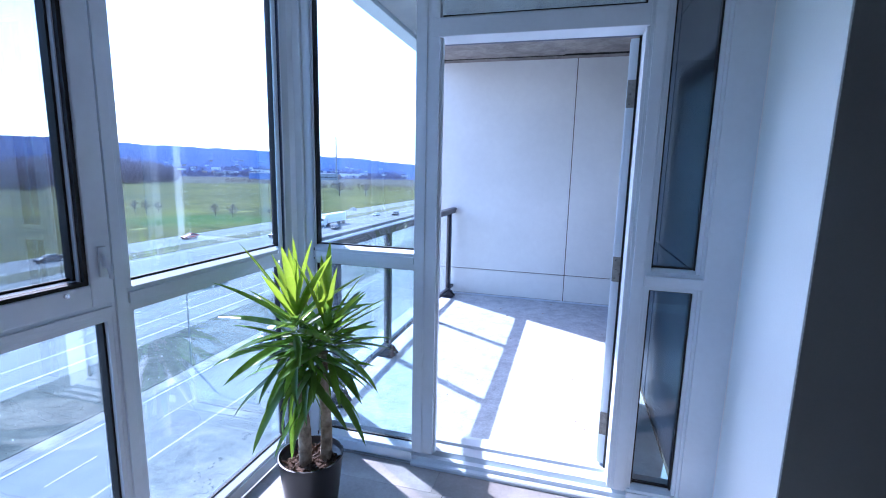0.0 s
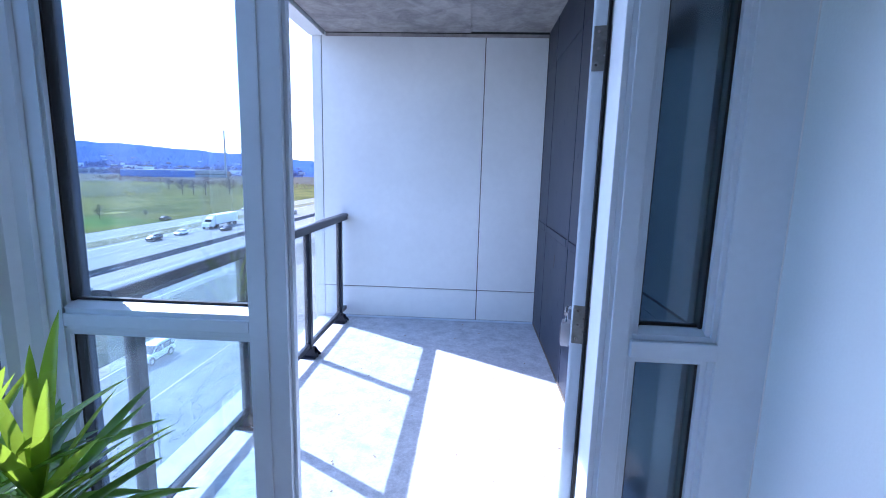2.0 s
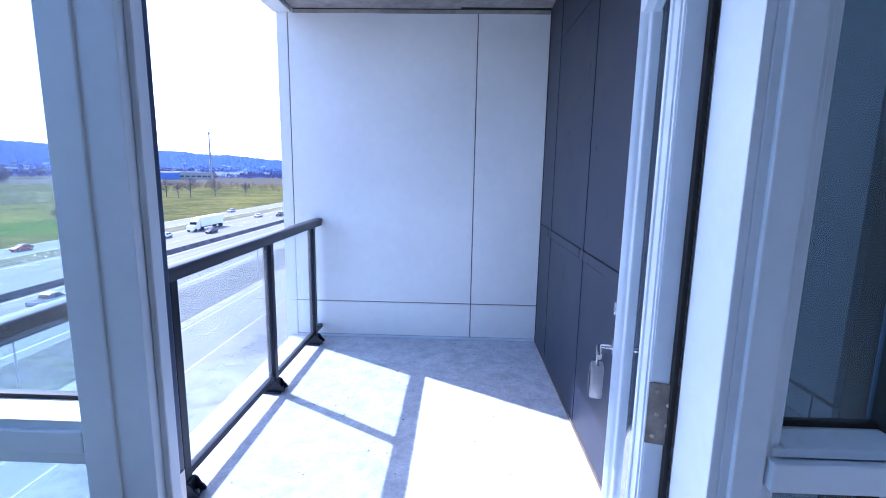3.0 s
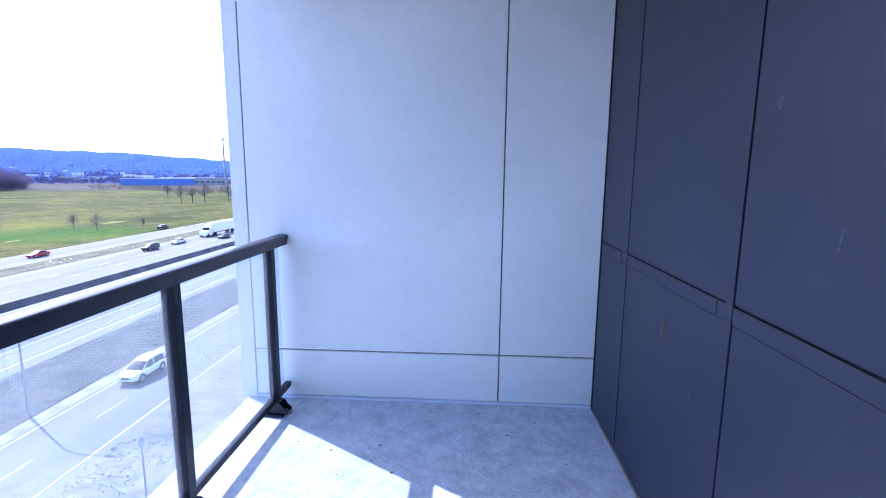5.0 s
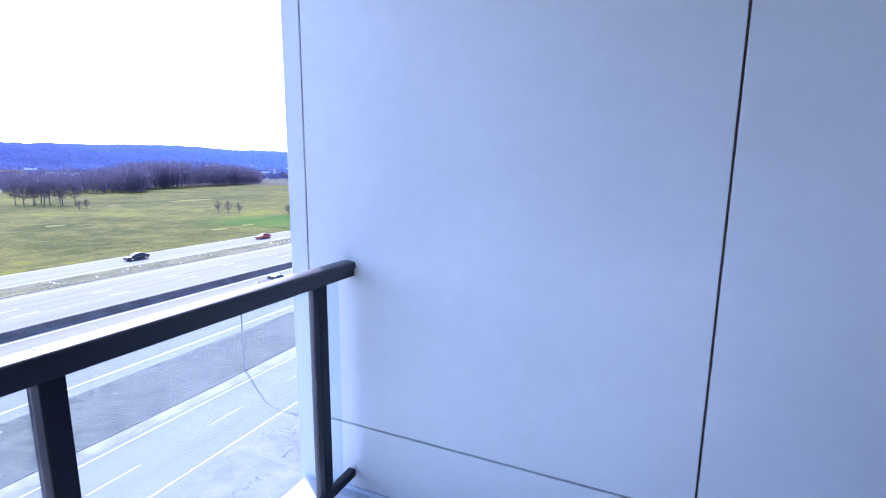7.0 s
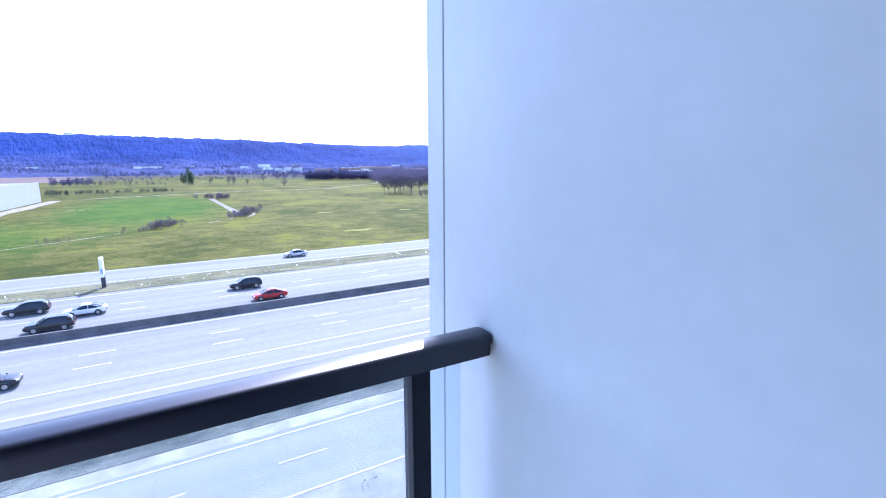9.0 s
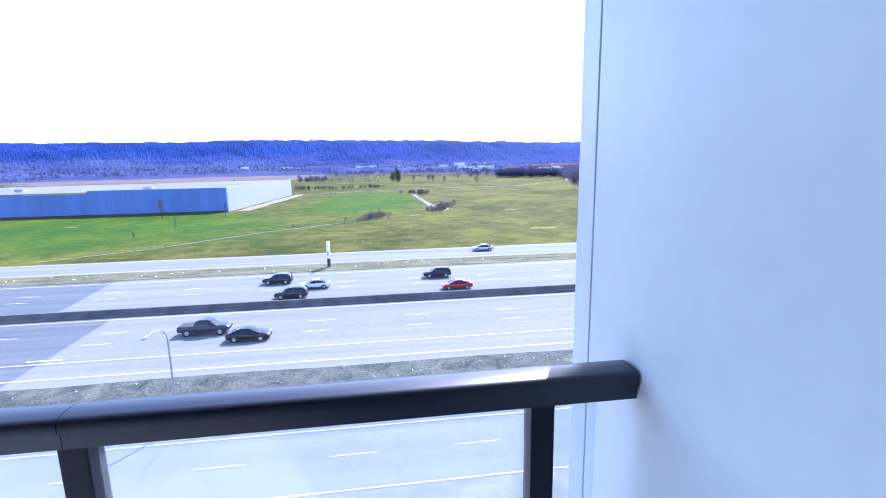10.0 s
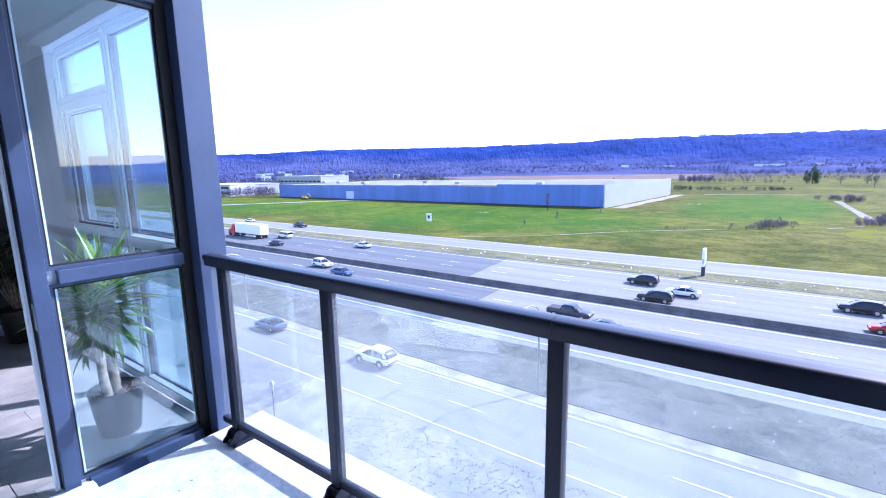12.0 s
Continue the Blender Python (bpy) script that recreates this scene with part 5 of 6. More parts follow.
SHRUB = mat("dark_bare_shrubs", (0.135, 0.125, 0.140), 0.95, spec=0.05, vary=0.3, scale=0.6, island=0.5)
see_through(SHRUB, 0.4, (0.09, 0.082, 0.095))
wood("creek_shrubs", grove([(-182.6, 28.5, 2.2), (-192.5, 33.2, 3.0), (-203.4, 37.4, 3.2)], 60, 3, 31, 0.45), 80, "dense leafless shrubs along the creek", 31, SHRUB, 0.2, 0.030)
wood("creek_shrubs", grove([(-303.6, 27.5, 3.0), (-301.5, 31.0, 3.0)], 14, 3, 32, 0.6), 80, "leafless shrubs at the head of the creek", 32, SHRUB, 0.2, 0.032)
wood("creek_shrubs", grove([(-295.5, 33.4, 3.2), (-290.4, 37.3, 4.2)], 20, 3, 36, 0.6), 80, "leafless shrubs at the head of the creek", 36, SHRUB, 0.2, 0.032)
wood("field_shrubs", grove([(-161.6, -2.8, 1.5), (-163.0, 2.2, 2.0), (-166.0, 3.8, 2.7), (-170.9, 6.3, 2.7)], 34, 2, 33, 0.5), 70, "row of low leafless shrubs", 33, SHRUB, 0.2, 0.034)
wood("field_shrubs", grove([(-171.3, 6.3, 1.8), (-174.4, 10.4, 2.3)], 14, 1, 37, 0.7), 70, "row of low leafless shrubs", 37, SHRUB, 0.2, 0.030)
wood("field_shrubs", grove([(-148, -22, 1.4), (-153, -14, 1.4)], 22, 2, 34), 60, "low reddish leafless shrubs", 34, TWIG)
wood("field_hedge", grove([(-387.0, -55.6, 4.5), (-390.6, -33.5, 3.0), (-400.0, 2.6, 3.2), (-404.8, 12.7, 2.6)], 90, 9, 38, 0.5), 60, "low grey-green hedge along the farm track", 38, HEDGE, 0.2, 0.030)
wood("field_hedge", grove([(-561.4, -78.7, 9), (-570.9, -50.5, 8)], 26, 14, 39, 0.6), 60, "dark leafless bushes behind the warehouse", 39, WOODS_HAZED, 0.2, 0.030)
wood("woods_near", grove([(-415, 262, 24), (-437, 320, 29), (-470, 420, 27), (-505, 505, 19)], 620, 90, 5, 0.5), 110, "leafless wood at the edge of the field", 5, None, 0.15, 0.0085)
wood("woods_near", grove([(-560, 245, 15), (-490, 250, 18), (-415, 262, 22)], 330, 90, 6, 0.5), 90, "leafless wood at the edge of the field", 6, None, 0.15, 0.009)
wood("woods_near", grove([(-556.1, 241.3, 14), (-443.7, 202.4, 15), (-392.5, 219.3, 16), (-377.9, 237.4, 22), (-386.9, 263.6, 23)], 300, 60, 15, 0.5), 90, "leafless wood at the edge of the field", 15, None, 0.15, 0.010)
wood("woods_far", grove([(-595.3, 167.9, 12), (-581.8, 199.7, 13), (-556.1, 241.3, 11)], 300, 26, 8, 0.6), 70, "dense dark bare hedge across the fields", 8, WOODS_HAZED, 0.17, 0.020)
wood("tree_row", grove([(-567.0, -52.6, 5), (-566.5, -22.6, 5.5), (-536.8, 16.9, 5.5)], 30, 4, 9, 0.5), 70, "row of small bare trees across the field", 9, SHRUB, 0.17, 0.022)
wood("scrub_far", grove([(-440, 520, 5), (-370, 500, 5), (-280, 440, 5), (-190, 395, 5), (-110, 400, 5)], 620, 190, 10), 36, "reddish bare scrub before the sheds", 10, TWIG)
wood("roadside_bushes", grove([(-200, -348, 7), (-206, -325, 9), (-212, -304, 8)], 70, 14, 12), 60, "dark leafless bushes beside the warehouse", 12)


def conifer(x, y, h, plump=0.22):
    t = thing("conifer", "dark green conifer among the fields", "tree", (*swung(x, y), ROAD_Z), group="conifers")
    tb = bmesh.new()
    tube(tb, [(0, 0, 0), (0, 0, h * 0.9)], [h * 0.03, h * 0.008], 6)
    part("trunk", tb, TWIG, t)
    cb = bmesh.new()
    lobes = [(tree_rng.uniform(0, 6.28), tree_rng.uniform(0.12, 0.9)) for k in range(9)]
    for i in range(420):
        a, s = lobes[i % 9]
        a, s = a + tree_rng.gauss(0, 0.7), min(1.0, max(0.04, s + tree_rng.gauss(0, 0.13)))
        r = h * plump * math.sin(math.pi * (0.12 + 0.86 * s) ** 0.75) ** 0.8 * tree_rng.random() ** 0.4
        o = Vector((math.cos(a) * r, math.sin(a) * r, h * s))
        blade(cb, o, o + Vector((math.cos(a), math.sin(a), tree_rng.uniform(-0.4, 0.8))) * h * tree_rng.uniform(0.05, 0.10), h * tree_rng.uniform(0.016, 0.030))
    part("crown", cb, CONIFER, t)


for x, y, h in ((-547.3, 33.2, 16), (-548.6, 29.1, 12), (-545.5, 37.0, 13), (-190, -345, 7), (-186, -352, 6), (-183, -360, 7), (-420, -110, 9)):
    conifer(x, y, h)
for x, y, h in ((-350, -338, 11), (-356, -330, 9), (-352, -324, 9), (-352, -310, 8), (-358, -290, 11), (-355, -284, 10), (-350, -280, 9), (-360, -270, 12), (-354, -262, 11), (-356, -255, 12), (-358, -250, 11), (-352, -243, 12), (-365, -238, 9)):
    conifer(x, y, h, 0.55)

# ---- hills ----
SKYLINE = [(-100, 1.6), (-80, 1.7), (-60, 1.95), (-47, 2.46), (-34, 2.54), (-21, 2.74), (-12, 3.02), (-3, 2.95), (7, 2.82), (15, 2.5), (23, 2.2), (30, 2.3), (36, 2.45), (44, 2.12), (53, 2.02), (58, 1.7), (63, 1.45), (71, 0.92), (85, 0.7), (110, 0.6)]


def skyline(a):
    a += 0.95 * min(1, max(0, (36 - a) / 8))
    for (a0, e0), (a1, e1) in zip(SKYLINE, SKYLINE[1:]):
        if a0 <= a <= a1:
            s = (a - a0) / (a1 - a0)
            s = s * s * (3 - 2 * s)
            return e0 + (e1 - e0) * s
    return 1.0


NEAR_FOOT, CREST = 1050.0, 2400.0


def hill(a, d):
    """Height of the escarpment over the plain: a long gentle foot, then the steep wooded face."""
    top = CREST * math.tan(radians(skyline(a))) + 18
    s = (d - NEAR_FOOT) / (CREST - NEAR_FOOT)
    steep = 1 / (1 + math.exp(-11 * (s - 0.72)))
    h = top * (0.27 * s + 0.73 * (steep - 0.0004) / 0.955)
    p = Vector((a * 0.7, d * 0.008, 3))
    q = Vector((a * 9.1, d * 0.045, 6))
    h += (3.0 * noise.noise(q) + 2.4 * noise.noise(q * 2.3)) * (1.0 if s > 0.97 else 0.3 * min(1, max(0, s) * 2))
    return max(0, h + (5 * noise.noise(p) + 1.5 * noise.noise(p * 3.1)) * min(1, max(0, s) * 2))


def on_hill(a, d):
    return Vector((-d * math.cos(radians(a)), d * math.sin(radians(a)), ROAD_Z - 1 + hill(a, d)))


bm = bmesh.new()
cols, rows = 1500, 56
crowns = np.random.default_rng(41).random((cols + 1, rows + 1))
crowns = (crowns + np.roll(crowns, 1, 0) + np.roll(crowns, 1, 1)) / 3
prev = None
for i in range(cols + 1):
    a = -75 + 160 * i / cols
    col = []
    for j in range(rows + 1):
        d = NEAR_FOOT + (CREST - NEAR_FOOT) * j / rows
        p = on_hill(a, d)
        p.z += crowns[i, j] * min(5.0, max(0.0, (d - 1250) * 0.03)) * (0.7 if j == rows else 1.0)
        col.append(bm.verts.new(p))
    if prev:
        for j in range(rows):
            bm.faces.new((prev[j], prev[j + 1], col[j + 1], col[j]))
    prev = col
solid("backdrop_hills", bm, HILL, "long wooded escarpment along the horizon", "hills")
hr = random.Random(17)
belt = []
for i in range(9000):
    a, d = hr.uniform(-66, 70), 660 + 990 * hr.random() ** 0.8
    if -33 < a < -6.5 and d < 1180:
        continue
    if a > 26 and d < 950 or -6.5 <= a < 11 and d < 920:
        continue
    clump = noise.noise(Vector((a * 0.22, d * 0.006, 4)))
    if clump < -0.12:
        continue
    z = on_hill(a, d).z if d > NEAR_FOOT else ROAD_Z
    belt.append((-d * math.cos(radians(a)), d * math.sin(radians(a)), z, hr.uniform(5, 10)))
for i in range(2600):
    a, d = hr.uniform(-5, 33), hr.uniform(650, 1050)
    if abs((d + 30 * noise.noise(Vector((a * 0.2, 3, 7)))) % 110 - 55) < 16:
        belt.append((-d * math.cos(radians(a)), d * math.sin(radians(a)), ROAD_Z, hr.uniform(4, 8.5) if d > 900 or a > 11 else hr.uniform(2, 4)))
for i in range(3200):
    a, d = hr.uniform(33, 70), hr.uniform(1060, 1800)
    if noise.noise(Vector((a * 0.3, d * 0.008, 9))) > -0.1:
        belt.append((*on_hill(a, d), hr.uniform(5, 10)))
wood("woods_far", belt, 26, "wide belts of leafless woods before the hills", 19, WOODS_HAZED, 0.26, 0.035)

# ---- buildings ----
# blue-grey cladding, with the blue of the front's skylit shade put in
SHED_BLUE = mat("grey_blue_cladding", (0.090, 0.160, 0.42), 0.6, vary=0.08, scale=0.15, fine=1.5)
SHEET = mat("weathered_blue_sheet", (0.105, 0.180, 0.44), 0.55, vary=0.14, scale=0.12, fine=1.0, random=0.06, stretch=(1, 1, 0.15))
SHED_WHITE = mat("white_cladding", (0.29, 0.315, 0.325), 0.6, vary=0.05, scale=0.15, fine=1.5)
ROOF_WHITE = mat("white_membrane_roof", (0.37, 0.38, 0.375), 0.8, vary=0.08, scale=0.05, fine=0.6)
DARK_BASE = mat("dark_plinth", (0.05, 0.05, 0.06), 0.8)
wh = thing("warehouse", "long low warehouse with pale blue front and white roof", "warehouse", (*swung(-216, -58), ROAD_Z), 0.95)
part("front_wall", slab(-1.2, 0.6, -55, 0, 0.6, 10.7), SHED_BLUE, wh)
part("front_wall", slab(-1.2, -0.2, -243, -55, 0.6, 9.4), SHED_BLUE, wh)
part("plinth", slab(-1.0, 0.75, -243, -0.2, 0, 0.6), DARK_BASE, wh, "dark base course")
bm = bmesh.new()
q = [bm.verts.new(c) for c in ((-1.2, 0.0, 0), (-115, 8.5, 0), (-115, 8.5, 10.6), (-1.2, 0.0, 10.6), (-1.2, -1.0, 0), (-115, 7.5, 0), (-115, 7.5, 10.6), (-1.2, -1.0, 10.6))]
for f in ((0, 1, 2, 3), (4, 7, 6, 5), (0, 3, 7, 4), (1, 5, 6, 2), (3, 2, 6, 7), (0, 4, 5, 1)):
    bm.faces.new([q[k] for k in f])
part("side_wall", bm, SHED_WHITE, wh, "sunlit white end wall")
bm = bmesh.new()
q = [bm.verts.new(c) for c in ((-1.2, -0.6, 10.3), (-115, 7.6, 10.3), (-115, -243, 9.2), (-1.2, -243, 9.2))]
bm.faces.new(q)
bmesh.ops.solidify(bm, geom=bm.faces[:], thickness=0.4)
part("roof", bm, ROOF_WHITE, wh, "flat white roof")
for k in range(66):                # cladding sheets, each weathered a little differently
    y = -3.7 * k
    if y - 3.6 < -243:
        break
    tall = y - 3.6 > -55.5
    part("cladding_sheet", slab(0.6 if tall else -0.2, 0.66 if tall else -0.14, y - 3.62, y - 0.06, 0.7, 10.5 if tall else 9.2), SHEET, wh)
part("loading_door", slab(-0.14, 0.05, -170, -163, 0.2, 5.6), mat("pale_door", (0.5, 0.55, 0.62), 0.6), wh, "pale loading door")
for k, y in enumerate((-40, -98, -130, -170, -205, -232)):
    part("roof_vent", slab(-18 - 9 * (k % 3), -14 - 9 * (k % 3), y, y + 3.5, 9.6, 11.3, 0.2), mat("roof_vent_metal", (0.35, 0.36, 0.38), 0.5, 0.6), wh, "grey rooftop vent")

WIN_DARK = mat("dark_window", (0.03, 0.035, 0.045), 0.15)


def low_building(x, y, w, d, h, walls, label, bands=1, name="building", turn=0.0, z=ROAD_Z):
    b = thing(name, label, "building", (*swung(x, y), z), turn, group="distant buildings")
    part("wall", slab(-d, 0, -w / 2, w / 2, 0, h), walls, b)
    part("roof", slab(-d - 0.4, 0.4, -w / 2 - 0.4, w / 2 + 0.4, h, h + 0.5), ROOF_WHITE, b)
    n = max(2, int(w / 9))
    for k in range(bands):
        z = h * (k + 0.35) / bands
        for i in range(n):
            c = -w / 2 + w * (i + 0.5) / n
            part("window", slab(0.0, 0.12, c - w / n * 0.36, c + w / n * 0.36, z, z + min(2.2, h / bands * 0.4)), WIN_DARK, b)


WALL_TAN = mat("tan_brick", (0.36, 0.26, 0.20), 0.85, vary=0.15, scale=0.5)
WALL_BLUE = mat("blue_metal_wall", (0.10, 0.19, 0.48), 0.6, vary=0.1, scale=0.2)
WALL_GREY = mat("grey_wall", (0.40, 0.42, 0.46), 0.7, vary=0.1, scale=0.3)
low_building(-205, -372, 34, 26, 9, WALL_GREY, "grey office block with dark window bands", 2, turn=12)
low_building(-235, -395, 52, 30, 8.5, SHED_WHITE, "white low industrial building", 1)
low_building(-255, -470, 40, 30, 7.5, SHED_WHITE, "white low industrial building", 1)
low_building(-420, -545, 100, 50, 12, SHED_WHITE, "large white industrial shed", 1)
low_building(-506, 735, 104, 50, 11, WALL_BLUE, "long blue distribution shed", 0, turn=-55.5)
low_building(-470, 790, 90, 50, 12, SHED_WHITE, "white low industrial building", 1, turn=-45)
low_building(-800, 610, 40, 24, 8, SHED_WHITE, "white low industrial building", 1, turn=-30)
br = random.Random(21)
# shaded walls carry the bright tones of sunlit roofs in their colour
TOWN_WHITE = mat("roof_white_town_walls", (0.86, 0.86, 0.84), 0.7, vary=0.08, scale=0.2)
ROOF_TAN = mat("roof_tan_wall", (0.42, 0.27, 0.17), 0.85, vary=0.2, scale=0.2)
town = [(-0.4, 1420, 62, 6, TOWN_WHITE), (3.6, 1450, 16, 6, TOWN_WHITE), (8.9, 1400, 24, 6, TOWN_WHITE), (10.9, 1400, 32, 11, TOWN_WHITE), (13.5, 1300, 20, 6, TOWN_WHITE), (17.5, 1150, 40, 7, ROOF_TAN),
        (20.6, 1250, 60, 7, ROOF_TAN), (23.5, 1280, 90, 7, ROOF_TAN), (25.5, 1120, 70, 6, TOWN_WHITE), (22.0, 1080, 60, 5, TOWN_WHITE), (28.5, 1200, 40, 6, TOWN_WHITE), (48.8, 1480, 24, 9, TOWN_WHITE),
        (50.8, 1300, 20, 6, TOWN_WHITE), (53.0, 1450, 30, 9, TOWN_WHITE), (54.6, 1380, 26, 7, TOWN_WHITE), (56.5, 1250, 40, 6, TOWN_WHITE), (58.5, 1150, 44, 7, TOWN_WHITE), (61.0, 1100, 50, 7, ROOF_TAN), (63.5, 1200, 50, 8, TOWN_WHITE),
        (-9.5, 1420, 26, 7, TOWN_WHITE), (-14.0, 1500, 22, 6, TOWN_WHITE), (-12.0, 1460, 16, 6, WALL_GREY)]
for i in range(46):
    a = br.choice((br.uniform(42, 68), br.uniform(8, 34), br.uniform(-62, -40)))
    town.append((a, br.uniform(1100, 1620), br.uniform(9, 26), br.uniform(4.5, 8), br.choice((TOWN_WHITE, TOWN_WHITE, WALL_TAN, WALL_GREY))))
# added pale boxes that stand in for bright specks along the crest
for a0, a1, k in ((-29, -26.5, 5), (-17.2, -13.0, 6), (-8.9, 6.3, 20), (10, 22, 6)):
    for i in range(k):
        town.append((br.uniform(a0, a1), 2392, br.uniform(10, 28), br.uniform(3, 5.5), TOWN_WHITE))
for i in range(60):                  # houses up the slope beyond the wood
    town.append((br.uniform(39, 70), br.uniform(1250, 1950), br.uniform(7, 18), br.uniform(3, 6), br.choice((TOWN_WHITE, TOWN_WHITE, WALL_TAN, WALL_GREY))))
for a, d, w, h, m in town:
    p = on_hill(a, d)
    p.z = max(p.z - 0.6, ROAD_Z)
    low_building(p.x, p.y, w, min(w, 20), h + 2, m, "distant low pale building", 0, turn=-a, z=p.z)
tower = thing("telecom_mast", "tall slender white mast across the fields", "mast", (-437, 815, ROAD_Z))
bm = bmesh.new()
tube(bm, [(0, 0, 0), (0, 0, 60), (0, 0, 80)], [1.9, 1.5, 1.2], 14)
part("shaft", bm, SHED_WHITE, tower, smooth=True)
bm = bmesh.new()
tube(bm, [(0, 0, 78), (0, 0, 82)], [2.0, 2.0], 14)
tube(bm, [(0, 0, 82), (0, 0, 90)], [0.3, 0.15], 8)
part("antenna", bm, WALL_GREY, tower, "antenna head")

# ---- roadside things ----
POLE = mat("galvanised_pole", (0.36, 0.36, 0.36), 0.5, 0.7, vary=0.1)
LANTERN = mat("frosted_lantern", (0.42, 0.44, 0.46), 0.3)
SIGN_WHITE = mat("white_sign_face", (0.8, 0.8, 0.79), 0.5, vary=0.04)


def street_lamp(x, y):
    o = thing("street_lamp", "tall grey street lamp with a curved arm", "street lamp", (x, swung(x, y)[1], ROAD_Z), group="street lamps")
    bm = bmesh.new()
    tube(bm, [(0, 0, 0), (0, 0, 4), (0, 0, 7.0)], [0.11, 0.085, 0.06], 10)
    part("pole", bm, POLE, o, smooth=True)
    bm = bmesh.new()
    pts = [(0, 0, 6.9)] + [(2.6 * (1 - math.cos(t)), 0, 7.0 + 1.2 * math.sin(t)) for t in [k * math.pi / 16 for k in range(1, 9)]]
    tube(bm, pts, 0.045, 8)
    part("arm", bm, POLE, o, smooth=True)
    part("lamp_head", slab(2.5, 3.2, -0.14, 0.14, 8.11, 8.26, 0.04), POLE, o, "flat lamp head")
    part("foot", slab(-0.25, 0.25, -0.25, 0.25, 0, 0.14, 0.02), BARRIER, o, "concrete foot")


for x, y in ((-34.4, -9.9), (-34.2, 35.0), (-34.3, 79.5), (-34.3, -54.5)):
    street_lamp(x, y)


def path_lamp(x, y):
    o = thing("path_lamp", "small post lamp with a lantern head", "lamp", (x, y, ROAD_Z), group="path lamps")
    bm = bmesh.new()
    tube(bm, [(0, 0, 0), (0, 0, 0.3), (0, 0, 0.32), (0, 0, 3.4)], [0.14, 0.13, 0.06, 0.05], 10)
    part("pole", bm, POLE, o, smooth=True)
    bm = bmesh.new()
    tube(bm, [(0, 0, 3.4), (0, 0, 3.5), (0, 0, 3.95), (0, 0, 4.0)], [0.06, 0.11, 0.15, 0.07], 12)
    part("lantern", bm, LANTERN, o, "pale lantern glass", True)
    bm = bmesh.new()
    tube(bm, [(0, 0, 3.98), (0, 0, 4.02), (0, 0, 4.2)], [0.19, 0.17, 0.04], 12)
    part("cap", bm, POLE, o, "metal cap", True)


path_lamp(-18.4, 26.4)
path_lamp(-17.6, -23.6)
pyl = thing("roadside_sign", "narrow white pylon sign on a dark post", "sign", (*swung(-89.3, -3.6), ROAD_Z))
part("post", slab(-0.35, 0.35, -0.28, 0.28, 0, 2.2, 0.03), DARK_BASE, pyl)
part("panel", slab(-0.8, 0.8, -0.24, 0.24, 1.8, 4.9, 0.05), SIGN_WHITE, pyl, "white sign panel")
part("emblem", slab(0.8, 0.82, -0.16, 0.16, 2.4, 3.2), WALL_GREY, pyl, "plain grey emblem shape")
sg = thing("field_sign", "small white board sign standing in the grass", "sign", (*swung(-133, -96), ROAD_Z))
part("board", slab(-0.08, 0.08, -1.1, 1.1, 0.5, 3.3, 0.02), SIGN_WHITE, sg)
for s in (-0.8, 0.8):
    part("leg", slab(-0.06, 0.06, s - 0.06, s + 0.06, 0, 0.6), POLE, sg)
part("emblem", prism(bmesh.new(), [(-0.5, 2.6), (0.5, 2.6), (0.5, 1.8), (0.0, 1.2), (-0.5, 1.8)], "x", 0.08, 0.10), DARK_BASE, sg, "plain dark emblem shape")

# ---- vehicles ----
TYRE = mat("tyre_rubber", (0.02, 0.02, 0.02), 0.8)
RIM = mat("alloy_rim", (0.45, 0.45, 0.46), 0.35, 0.8)
CARGLASS = mat("dark_car_glass", (0.012, 0.014, 0.018), 0.08, spec=0.6)
LAMP_RED = mat("red_tail_lamp", (0.35, 0.02, 0.02), 0.25)
LAMP_CLEAR = mat("clear_headlamp", (0.7, 0.7, 0.72), 0.15)
PAINTS = {}


def paint(c):
    if c not in PAINTS:
        PAINTS[c] = mat("car_paint", c, 0.3, 0.15, vary=0.04, coat=0.3)
    return PAINTS[c]


